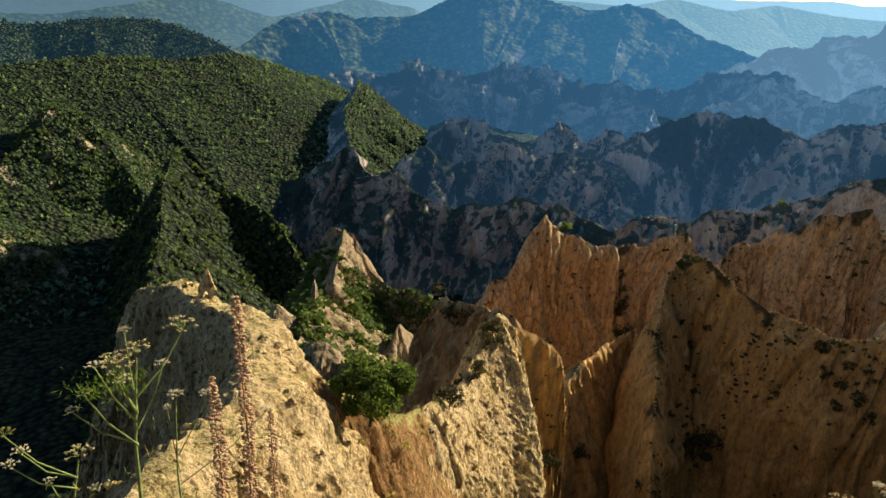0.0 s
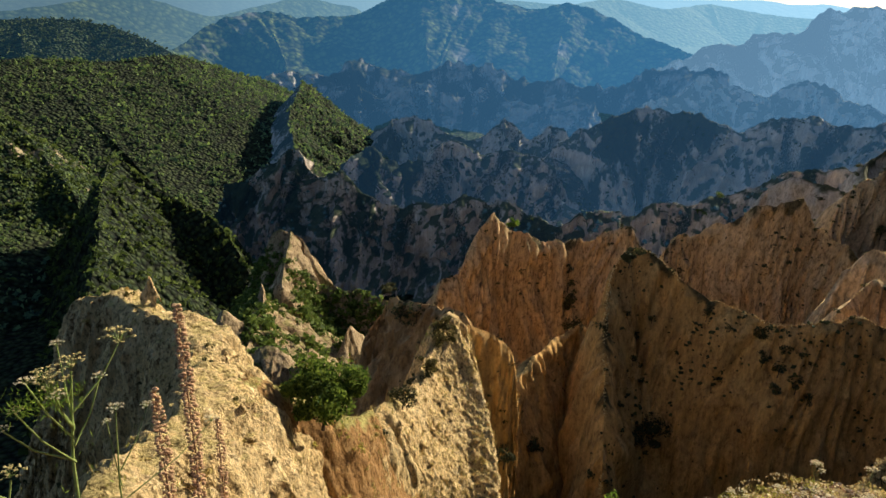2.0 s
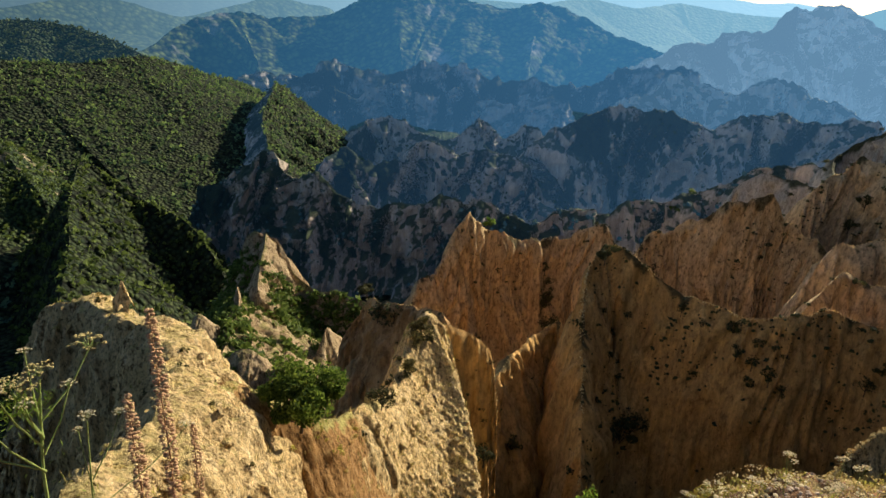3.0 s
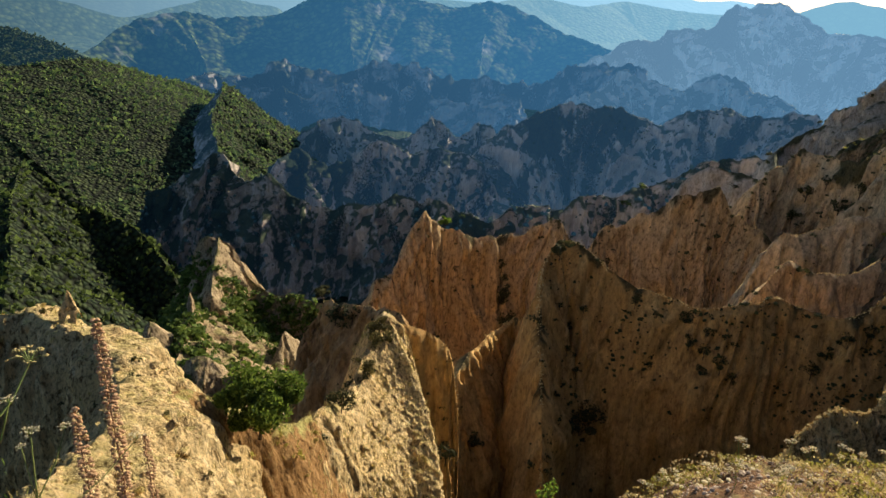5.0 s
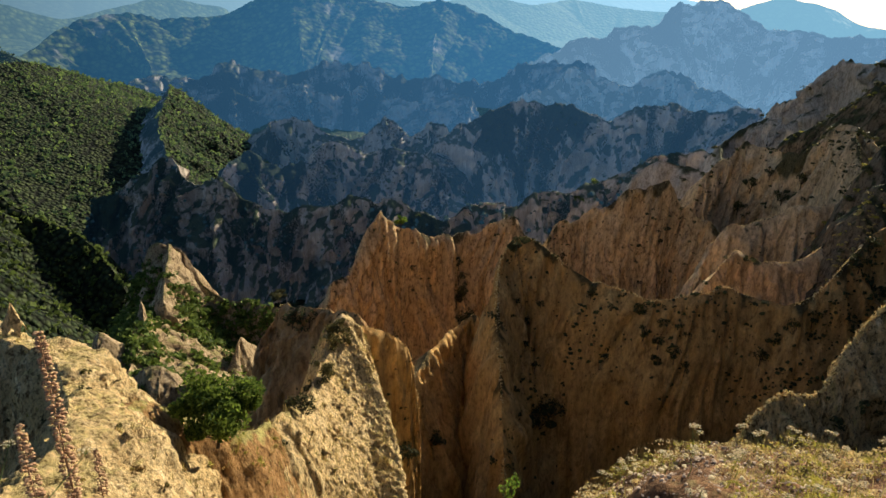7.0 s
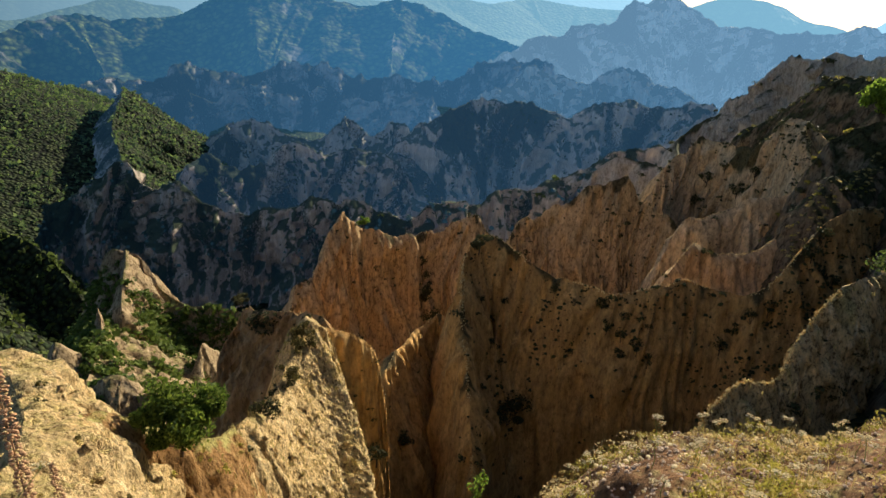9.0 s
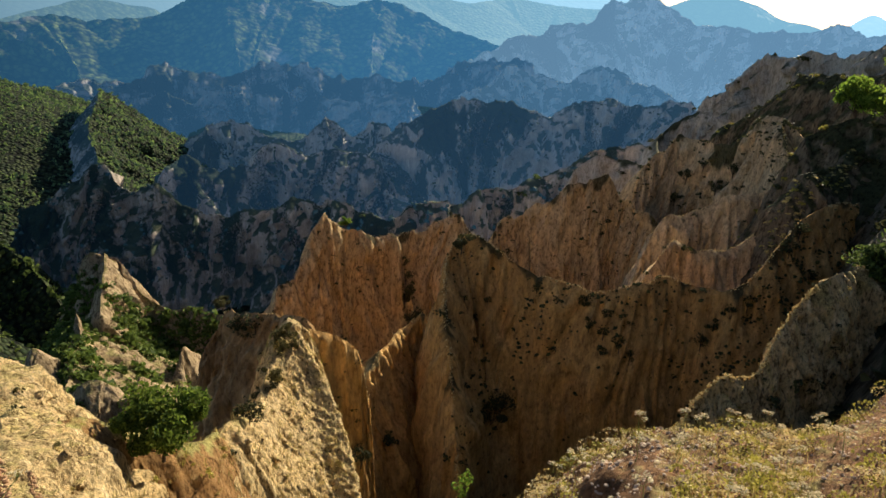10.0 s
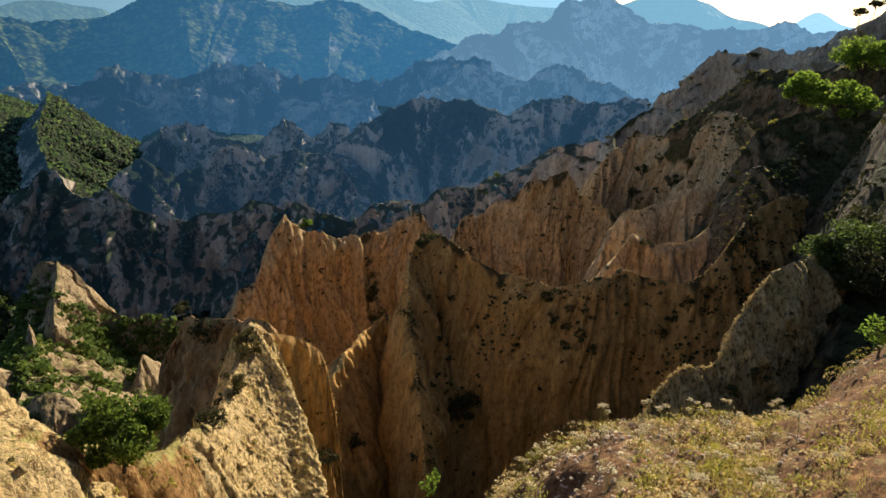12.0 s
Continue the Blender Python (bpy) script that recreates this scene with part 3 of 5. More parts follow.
# the hillside climbing to the right, more finely worked
hr, hb = np.geomspace(20, 320, 170), np.radians(np.linspace(43, 95, 240))
hx, hy = hr[:, None] * np.sin(hb)[None], hr[:, None] * np.cos(hb)[None]
hz = ground_height(hx, hy) + np.minimum(hr[:, None] / 40, 1.6) * (1.5 * np.abs(fbm(hx / 7, hy / 7, 5.0, 5, 0.55)) - 0.3)
hill = np.stack([hx, hy, hz], 2)
hillside = mesh_object("hillside", hill.reshape(-1, 3), grid_faces(len(hr), len(hb))[:, ::-1], HILL_EARTH)
tagged(hillside, "dark brown scrubby hillside in shade", "hillside", kind="structure")
TOPS.append(hill.reshape(-1, 3))
hn = np.cross(np.gradient(hill, axis=1), np.gradient(hill, axis=0))
hn /= np.linalg.norm(hn, axis=2)[..., None]
hp, hs = scatter((hill, hn * np.sign(hn[..., 2:]), 164), 26000, 77, (0.12, 0.6), lambda p, n, c, u: (np.hypot(p[:, 0], p[:, 1]) < 190) & (vnoise(p[:, 0] / 7, p[:, 1] / 7, 2) > -0.3 + 0.5 * u))
clumps("hillside_scrub", hp, hs, LEAF_SCRUB, "dark low scrub on the hillside", "scrub", 5, 78)
# a dense dark thicket added for shade where the hillside breaks off above the gorge
tp, ts = scatter((hill, hn * np.sign(hn[..., 2:]), 164), 90000, 79, (0.14, 0.5), lambda p, n, c, u: (np.abs(np.hypot(p[:, 0], p[:, 1]) - 70) < 20) & (np.degrees(np.arctan2(p[:, 0], p[:, 1])) > 52.3) & (-HILL[1] * p[:, 0] + HILL[0] * p[:, 1] > -3) & (vnoise(p[:, 0] / 3, p[:, 1] / 3, 4) > -0.5 + 0.4 * u))
clumps("hillside_thicket", tp, ts, LEAF_SCRUB, "dark thicket added to darken the sunlit edge of the hillside", "scrub", 5, 80)

# ---- near ridges ----
ROCK = "rock formation"
NEAR_A = ridge("rock_ridge", [(-14.11, 27.61, -14.54), (-13.27, 27.46, -12.77), (-11.80, 27.36, -12.12), (-10.00, 25.72, -12.22), (-8.32, 24.11, -12.02), (-6.91, 21.41, -11.84), (-5.76, 18.10, -11.07), (-5.63, 16.04, -10.63), (-5.83, 13.82, -9.75), (-5.95, 12.01, -9.08), (-5.37, 9.60, -8.52)], (24, 78, 70), (16, 64, 74, 0.8), ROCK_NEAR, 0.1, 150, 2.2, 0.5, 0.25, 1.0,
      "sunlit pale sandy ridge with a dark shaded cliff", ROCK, cap=0.8, noses=(True, False), crust=0.3, fine_back=True, rubble=0.2,
      grow=[("crest", 900, 0.04, 0.14, GRASS_DRY), ("dots", 2400, 0.04, 0.17, LEAF_SCRUB), ("tops", 1500, 0.05, 0.16, LEAF_DRYING)])
NEAR_B = ridge("rock_saddle", [(-6.11, 18.20, -11.84), (-4.85, 19.92, -11.92), (-3.66, 21.19, -13.17), (-1.73, 22.43, -15.15), (-0.62, 24.99, -16.33), (0.93, 29.49, -18.58)], (20, 76, 40), (16, 60, 60), ROCK_HOLLOW, 0.085, 150, 3.0, 0.16, 0.2, 2.5,
      "low sandy saddle with a brown hollow under a bush", ROCK, cap=0.5, noses=(False, False), crust=0.4, rubble=0.05,
      grow=[("crest", 700, 0.04, 0.16, GRASS_GREEN), ("speckle", 500, 0.05, 0.16, GRASS_DRY)])
NEAR_C = ridge("rock_spur", [(-1.24, 23.57, -16.15), (-0.55, 24.99, -16.27), (0.76, 28.99, -17.96), (1.71, 31.95, -18.03), (2.33, 33.92, -17.35), (3.26, 35.35, -16.96)], (12, 70, 88), (26, 74, 76), ROCK_NEAR, 0.12, 100, 2.3, 0.3, 0.25, 2.0,
      "sunlit crumbling sandy spur below a leafy bush", ROCK, cap=0.5, noses=(True, True), crust=0.6, rubble=0.13,
      grow=[("crest", 900, 0.05, 0.2, GRASS_DRY), ("crest", 350, 0.15, 0.4, LEAF_SCRUB), ("speckle", 300, 0.05, 0.18, LEAF_SCRUB)])


def rock_face(name, rails, mat, across, down, rubble, seed, label):
    """A crumbling face stretched between rails that run down it, side by side, with knobs and rills worn into it."""
    lines = [through_points(r, 0.2)[0] for r in rails]
    lines = np.stack([np.stack([np.interp(np.linspace(0, 1, down), np.linspace(0, 1, len(q)), q[:, k]) for k in range(3)], 1) for q in lines], 1)
    at = np.linspace(0, 1, len(rails))
    u = np.linspace(0, 1, across)
    full = np.stack([np.stack([np.interp(u, at, row[:, k]) for k in range(3)], 1) for row in lines])
    full = np.stack([blur(row, across * 0.12) for row in full])
    normal = np.cross(np.gradient(full, axis=1), np.gradient(full, axis=0))
    normal /= np.linalg.norm(normal, axis=2)[..., None] + 1e-9
    normal *= np.sign(-normal[..., 1:2])
    x, y, z = full[..., 0], full[..., 1], full[..., 2]
    worn = 0.8 * fbm(x / 1.6, y / 1.6, z / 5 + seed, 3, 0.5) - 0.6 * np.abs(fbm(x / 0.6, y / 0.6, z / 2.4 + seed, 5, 0.65)) + 0.25 * fbm(x / 0.16, y / 0.16, z / 0.3, 3, 0.6)
    full = full + normal * (rubble * worn)[..., None]
    TOPS.append(full.reshape(-1, 3))
    base = full[-1].mean(0)
    thing = tagged(new(name), label, ROCK)
    thing.location = base
    mesh_object("front_slope", (full - base).reshape(-1, 3), grid_faces(down, across), mat, thing)
    up = normal * np.where(normal[..., 2:] < 0, -1, 1)
    p, r = scatter((full, up, across // 2), 500, int(seed * 10), (0.05, 0.16), lambda p, n, c, u: vnoise(p[:, 0] / 1.2, p[:, 1] / 1.2, p[:, 2] / 1.2) > 0.1 + 0.4 * u)
    tagged(clumps("scrub", p - base, r, GRASS_DRY, "", "", 5, int(seed), 1.0, 0.3, parent=thing), kind="stuff")
    return thing, full, up, across // 2


FACE = rock_face("rock_outcrop", [[(2.9, 35.1, -17.1), (1.71, 31.9, -18.1), (0.76, 28.9, -18.1), (-0.4, 25.0, -16.9), (-1.0, 23.0, -19.5), (-0.8, 22.0, -24.0)],
                               [(3.1, 35.1, -17.1), (2.7, 32.0, -18.9), (2.2, 28.8, -19.9), (1.5, 25.6, -20.4), (1.3, 24.0, -23.0), (1.3, 23.0, -27.0)],
                               [(3.3, 35.1, -17.2), (4.0, 32.6, -19.4), (4.2, 30.3, -21.0), (4.1, 27.8, -22.2), (3.9, 25.6, -24.5), (3.9, 24.5, -29.0)],
                               [(3.5, 35.2, -17.3), (4.36, 33.7, -18.5), (5.11, 32.1, -20.1), (5.51, 30.0, -21.4), (5.61, 26.9, -23.1), (5.8, 25.6, -29.0)],
                               [(3.3, 37.5, -18.6), (4.3, 36.5, -20.0), (5.0, 35.8, -22.0), (5.4, 34.6, -24.0), (5.4, 32.0, -27.0), (5.5, 30.0, -32.0)]],
                 ROCK_NEAR, 190, 280, 0.2, 3.0, "sunlit crumbling face of pale sandy rock")
ridge("rock_fin", [(2.55, 37.52, -19.63), (3.8, 37.71, -18.27), (5.15, 38.06, -19.25), (6.52, 38.25, -19.82), (7.63, 38.35, -20.92), (8.28, 38.32, -23.77)], (22, 84, 80), (22, 80, 72), ROCK_WALL, 0.12, 90, 3.0, 0.35, 0.1, 4.0,
      "narrow ochre rock fin behind the spur", ROCK, crust=0.5, rubble=0.08, nose=0.12, grow=[("rim", 375, 0.024, 0.065, STRAW), ("dots", 900, 0.05, 0.14, LEAF_SCRUB), ("crest", 120, 0.1, 0.3, LEAF_SCRUB)])
ridge("rock_wall", [(-4.2, 75.9, -51.6), (-3.2, 74.9, -43.5), (-1.5, 73.0, -35.5), (-0.1, 71.0, -32.5), (2.4, 67.0, -30.7), (4.7, 63.8, -29.7), (7.0, 60.6, -29.0)], (30, 76, 64), (30, 74, 66), ROCK_CLAY, 0.18, 95, 3.6, 1.1, 0.5, 5.0,
      "smooth ochre sandstone wall in shade", ROCK, cap=0.2, crust=1.6, rubble=0.2, rill=1.5, grow=[("rim", 375, 0.036, 0.091, STRAW), ("dots", 1500, 0.07, 0.25, LEAF_SCRUB), ("crest", 420, 0.2, 0.6, LEAF_SCRUB)])
ridge("rock_wall", [(5.2, 76.8, -35.4), (6.0, 77.8, -32.0), (8.4, 78.6, -29.6), (10.7, 79.3, -26.3), (12.3, 80.1, -24.9), (14.4, 81.7, -27.0), (16.7, 82.3, -28.3), (19.1, 83.8, -29.9), (23.3, 84.9, -29.9), (26.8, 84.9, -28.6), (29.3, 84.1, -26.9), (30.9, 83.5, -26.7), (33.3, 82.6, -29.9), (36.1, 83.5, -31.7)], (42, 82, 72), (40, 72, 62), ROCK_FLUTED, 0.22, 100, 4.0, 1.1, 1.1, 6.0,
      "tall fluted ochre sandstone wall with jagged crest", ROCK, crust=1.2, rubble=0.2,
      grow=[("rim", 750, 0.036, 0.091, STRAW), ("dots", 3600, 0.07, 0.29, LEAF_SCRUB), ("crest", 500, 0.1, 0.35, LEAF_SCRUB), ("speckle", 1000, 0.1, 0.4, LEAF_SCRUB)])
ridge("rock_wall", [(35.5, 84.9, -33.2), (39.1, 85.5, -29.9), (42.6, 86.1, -26.7), (44.2, 85.3, -26.1), (48.5, 84.1, -24.8), (51.0, 83.7, -23.9), (53.0, 82.5, -22.6), (54.8, 81.3, -25.1), (56.6, 78.9, -27.5), (59.1, 77.0, -29.3)], (40, 80, 70), (40, 70, 62), ROCK_FLUTED, 0.25, 80, 4.2, 1.1, 1.1, 7.0,
      "fluted ochre sandstone wall with scrub on its crest", ROCK, crust=1.6, rubble=0.2,
      grow=[("rim", 750, 0.036, 0.091, STRAW), ("dots", 9000, 0.07, 0.29, LEAF_SCRUB), ("crest", 700, 0.15, 0.45, LEAF_SCRUB), ("speckle", 4000, 0.1, 0.5, LEAF_SCRUB)])
ridge("rock_shoulder", [(59.0, 85.7, -28.3), (60.8, 86.9, -23.8), (64.2, 87.0, -21.2), (67.8, 86.7, -18.2), (69.1, 84.4, -17.9), (69.7, 81.3, -18.0), (69.8, 77.2, -17.8), (68.9, 74.0, -14.8), (68.3, 71.7, -13.2), (69.2, 69.5, -12.6), (69.9, 67.3, -13.1), (70.9, 66.3, -13.7), (73.4, 63.5, -12.5)], (36, 80, 68), (40, 70, 62), ROCK_TAN, 0.22, 95, 7.5, 3.0, 0.9, 8.0,
      "broad ochre rock shoulder speckled with scrub", ROCK, crust=2.6, rubble=0.25, rill=0.9, bulk=0.8,
      grow=[("rim", 875, 0.036, 0.098, STRAW), ("dots", 13500, 0.07, 0.32, LEAF_SCRUB), ("crest", 700, 0.15, 0.5, LEAF_SCRUB), ("speckle", 8400, 0.1, 0.6, LEAF_SCRUB)])
ridge("rock_tower", [(68.55, 71.25, -13.17), (68.07, 68.51, -13.68), (66.88, 65.45, -16.61), (65.84, 62.93, -20.51)], (18, 84, 76), (18, 72, 70), ROCK_TAN, 0.18, 80, 3.0, 0.5, 0.25, 8.5,
      "pale tan rock tower with dark scrub on top", ROCK, cap=1.2, noses=(False, True), crust=1.4, rubble=0.12, nose=0.3,
      grow=[("rim", 500, 0.036, 0.091, STRAW), ("dots", 1500, 0.08, 0.3, LEAF_SCRUB)])
ridge("rock_massif", [(15.88, 42.11, -32.00), (16.54, 45.59, -27.91), (17.5, 50.0, -23.3), (18.6, 52.8, -21.0), (20.1, 54.4, -20.1), (21.3, 54.5, -19.7), (22.6, 53.4, -19.9), (24.4, 52.1, -21.3), (26.7, 50.4, -22.5), (29.0, 49.1, -23.3), (31.0, 47.9, -23.7), (33.5, 47.4, -23.2), (35.5, 47.2, -23.0), (37.2, 47.2, -22.6), (39.2, 46.8, -23.3), (42.9, 44.8, -23.2), (44.5, 44.7, -22.0), (47.0, 45.0, -20.1), (50.5, 45.7, -17.5), (53.7, 46.6, -17.0), (58.3, 47.3, -17.2)], (40, 75, 76), (40, 80, 72), ROCK_WALL, 0.18, 110, 5.0, 1.0, 0.3, 9.0,
      "large shaded ochre rock massif with a rounded peak", ROCK, cap=0.2, noses=(True, False), crust=1.6, rubble=0.1, bulk=0.75,
      grow=[("rim", 1875, 0.030, 0.078, STRAW), ("crest", 1500, 0.1, 0.35, LEAF_SCRUB), ("dots", 36000, 0.06, 0.23, LEAF_SCRUB)])
ridge("rock_crag", [(10.04, 46.98, -29.61), (12.5, 51.5, -27.9), (15.0, 54.0, -27.9), (17.3, 55.4, -27.4), (17.9, 54.2, -28.9)], (26, 70, 66), (26, 72, 66), ROCK_WALL, 0.18, 70, 3.0, 0.8, 0.6, 11.0,
      "low jagged ochre rock crest", ROCK, crust=0.7, rubble=0.15, grow=[("rim", 375, 0.024, 0.065, STRAW), ("dots", 1500, 0.06, 0.18, LEAF_SCRUB), ("speckle", 200, 0.1, 0.4, LEAF_SCRUB)])
ridge("rock_fin", [(37.4, 52.0, -25.6), (40.7, 53.3, -23.5), (44.1, 54.4, -22.5), (46.7, 53.6, -23.7), (48.4, 53.4, -23.3), (52.0, 52.7, -21.6), (54.8, 52.8, -20.0), (57.5, 52.8, -18.6)], (26, 70, 60), (26, 70, 62), ROCK_TAN, 0.22, 70, 4.0, 1.1, 0.5, 12.0,
      "narrow ochre rock fin with a sunlit edge", ROCK, crust=0.9, rubble=0.15,
      grow=[("rim", 1000, 0.036, 0.091, STRAW), ("crest", 500, 0.1, 0.35, LEAF_SCRUB), ("speckle", 1000, 0.1, 0.4, LEAF_SCRUB)])
ridge("rock_fin", [(48.5, 63.7, -24.5), (51.4, 64.0, -23.3), (54.3, 64.2, -21.8), (56.6, 63.6, -21.2), (57.2, 62.9, -20.8), (60.0, 61.8, -20.5), (62.3, 60.8, -19.7), (65.0, 59.5, -17.9)], (26, 72, 62), (26, 70, 62), ROCK_TAN, 0.24, 70, 4.0, 1.0, 0.9, 13.0,
      "pale smooth ochre rock fin with pointed crests", ROCK, rubble=0.12, grow=[("rim", 625, 0.030, 0.078, STRAW), ("dots", 1500, 0.07, 0.25, LEAF_SCRUB), ("speckle", 500, 0.1, 0.4, LEAF_SCRUB)])
NEAR_D = ridge("rock_buttress", [(15.60, 18.07, -17.19), (16.57, 18.82, -15.67), (17.93, 19.61, -14.98), (19.16, 19.83, -14.33), (20.73, 19.67, -14.35), (21.34, 19.74, -13.82), (21.90, 20.03, -12.97), (22.81, 20.36, -12.19), (23.87, 20.68, -11.44), (25.52, 21.04, -10.93), (28.65, 21.93, -11.21), (32.96, 22.81, -11.57)], (26, 66, 76), (22, 87, 84), ROCK_NEAR, 0.1, 120, 2.6, 0.8, 0.06, 14.0,
      "shaded grey-brown rock buttress on the hillside", ROCK, cap=0.1, noses=(False, False), crust=0.9, rubble=0.1, rill=1.4,
      grow=[("rim", 1125, 0.030, 0.078, STRAW), ("dots", 1200, 0.03, 0.14, LEAF_SCRUB), ("speckle", 600, 0.06, 0.25, LEAF_SCRUB)])
ridge("rock_spur", [(53.7, 51.0, -16.9), (54.7, 51.4, -15.8), (55.9, 51.6, -14.8), (57.5, 51.3, -15.7), (60.7, 52.3, -14.3), (65.2, 53.1, -12.7), (69.9, 53.6, -12.1)], (15, 56, 60), (15, 66, 64), HILL_EARTH, 0.2, 80, 4.0, 0.9, 0.5, 20.0,
      "brown rock spur with a sunlit grassy edge", ROCK, cap=0.8, noses=(True, False), crust=0.5, rubble=0.2,
      grow=[("crest", 2600, 0.08, 0.26, GRASS_DRY), ("crest", 900, 0.1, 0.3, GRASS_GREEN), ("speckle", 2500, 0.1, 0.4, LEAF_SCRUB)])
ridge("rock_cliff", [(110.0, 137.4, -24.6), (110.5, 129.3, -17.0), (111.1, 123.5, -12.4), (110.9, 118.2, -8.7), (112.7, 110.9, -7.3), (114.3, 106.2, -6.2), (113.7, 97.9, -5.5), (111.2, 90.0, -2.8), (108.8, 85.0, -0.6), (106.6, 77.9, 1.2)], (50, 74, 58), (40, 60, 50), ROCK_PINK, 0.35, 95, 8.0, 4.2, 1.8, 15.0,
      "long ochre cliff with bushes along its top", ROCK, crust=1.5, rill=1.8, rubble=0.3,
      grow=[("crest", 500, 0.4, 1.3, LEAF_SCRUB), ("speckle", 600, 0.3, 0.8, LEAF_SCRUB)])
ridge("rock_terrace", [(84.8, 98.7, -19.1), (86.1, 93.5, -16.8), (85.8, 88.2, -12.7), (85.7, 84.1, -9.4), (85.2, 80.3, -8.9), (85.1, 76.0, -8.8), (84.3, 69.2, -6.8), (83.7, 61.9, -5.0)], (36, 56, 50), (30, 30, 40), HILL_EARTH, 0.32, 85, 6.0, 1.8, 0.7, 16.0,
      "brown hillside terrace with grass on top", ROCK, crust=2.0, rubble=0.25,
      grow=[("crest", 1600, 0.15, 0.5, GRASS_GREEN), ("speckle", 5000, 0.15, 0.7, LEAF_SCRUB)])
ridge("rock_terrace", [(61.3, 57.5, -12.5), (63.1, 56.4, -11.2), (64.6, 55.3, -10.6), (65.3, 52.9, -10.8), (66.6, 51.3, -10.8), (68.5, 48.7, -9.7), (70.6, 45.7, -8.3)], (30, 46, 44), (30, 42, 40), HILL_EARTH, 0.3, 70, 5.0, 1.0, 0.4, 16.5,
      "dark scrubby terrace below the hillside trees", ROCK, rubble=0.3, noses=(True, False), crust=0.8,
      grow=[("crest", 900, 0.1, 0.35, GRASS_GREEN), ("speckle", 3000, 0.15, 0.6, LEAF_SCRUB)])
ridge("rock_ridge", [(73.3, 130.9, -37.2), (75.7, 129.6, -32.0), (78.7, 127.8, -29.6), (83.3, 124.8, -30.0), (85.2, 121.1, -30.8), (99.4, 135.5, -28.6), (105.1, 136.3, -24.9), (108.5, 133.6, -23.4), (109.1, 127.9, -25.1)], (50, 70, 58), (50, 66, 58), ROCK_PINK, 0.5, 80, 9.0, 2.2, 1.2, 17.0,
      "pale fluted rock ridge in shade", ROCK, crust=1.2, rubble=0.3, grow=[("crest", 300, 0.3, 1.0, LEAF_SCRUB), ("speckle", 300, 0.3, 0.9, LEAF_SCRUB)])
ridge("rock_pyramid", [(-34.0, 154.3, -67.4), (-29.3, 149.5, -57.4), (-27.2, 148.4, -52.3), (-25.3, 147.9, -50.5), (-23.1, 148.2, -50.9), (-20.5, 148.5, -51.6), (-18.7, 147.8, -54.2), (-16.9, 146.3, -58.6), (-11.5, 141.5, -61.0), (-5.0, 137.9, -60.9), (1.3, 134.0, -62.2)], (46, 64, 36), (50, 66, 60), ROCK_PALE, 0.45, 90, 9.0, 2.2, 0.8, 18.0,
      "pale rock pyramid with bushes on its flank", ROCK, crust=1.0, rubble=0.3,
      grow=[("flank", 13000, 0.6, 1.45, LEAF_GROVE), ("crest", 120, 0.4, 0.9, LEAF_SCRUB)])
ridge("rock_arete", [(-21.4, 126.2, -55.9), (-22.1, 133.2, -55.1), (-22.5, 140.2, -53.5), (-22.8, 148.2, -50.9)], (22, 58, 46), (26, 66, 58), ROCK_PALE, 0.35, 90, 5.0, 1.5, 0.5, 18.5,
      "pale sunlit rib of the rock pyramid", ROCK, rubble=0.3, noses=(True, False), crust=1.0, grow=[("flank", 1600, 0.5, 1.3, LEAF_GROVE)])
ridge("rock_spur", [(-19.0, 88.0, -55.7), (-22.4, 97.5, -54.9), (-24.1, 108.4, -54.9), (-24.6, 121.5, -55.9), (-23.8, 138.0, -59.9)], (40, 38, 30), (40, 62, 55), ROCK_PALE, 0.4, 90, 5.0, 1.7, 0.9, 19.0,
      "pale sandy spur with groves of green bushes", ROCK, rubble=0.4, noses=(True, False),
      grow=[("groves", 7000, 0.55, 1.45, LEAF_GROVE)])
PIN = dict(cap=0.7, mat=ROCK_PALE, step=0.25, rows=50, flute=3.0, amount=0.6, jag=0.3, label="small pale rock pinnacle among bushes", category="rock pinnacle", rubble=0.2)
for k, crest in enumerate([[(-25.4, 121.4, -55.3), (-24.4, 121.6, -52.0), (-23.5, 121.8, -56.3)], [(-30.3, 107.8, -54.5), (-28.6, 108.3, -51.6), (-26.6, 107.8, -53.6)], [(-22.1, 96.5, -57.0), (-20.5, 97.9, -53.1), (-18.5, 98.3, -53.2), (-14.7, 96.9, -57.8)], [(-13.6, 97.0, -56.8), (-12.8, 97.2, -52.9), (-11.4, 96.3, -56.3)], [(-8.8, 121.7, -64.4), (-8.0, 121.7, -61.1), (-6.7, 120.8, -64.5)]]):
    pin = ridge("rock_pinnacle", crest, (5, 50, 40), (5, 50, 40), seed=40.0 + k, **PIN)[0]
    tagged(pin, group="rock pinnacles")
ridge("rock_pinnacle", [(-10.06, 26.79, -11.62), (-9.94, 26.83, -11.27), (-9.82, 26.76, -11.6)], (0.6, 82, 74), (0.6, 82, 74), ROCK_NEAR, 0.03, 30, 0.5, 0.04, 0.02, 46.0,
      "small pointed knob of pale rock on the ridge", "rock pinnacle", cap=0.1, rubble=0.03, nose=1.2)

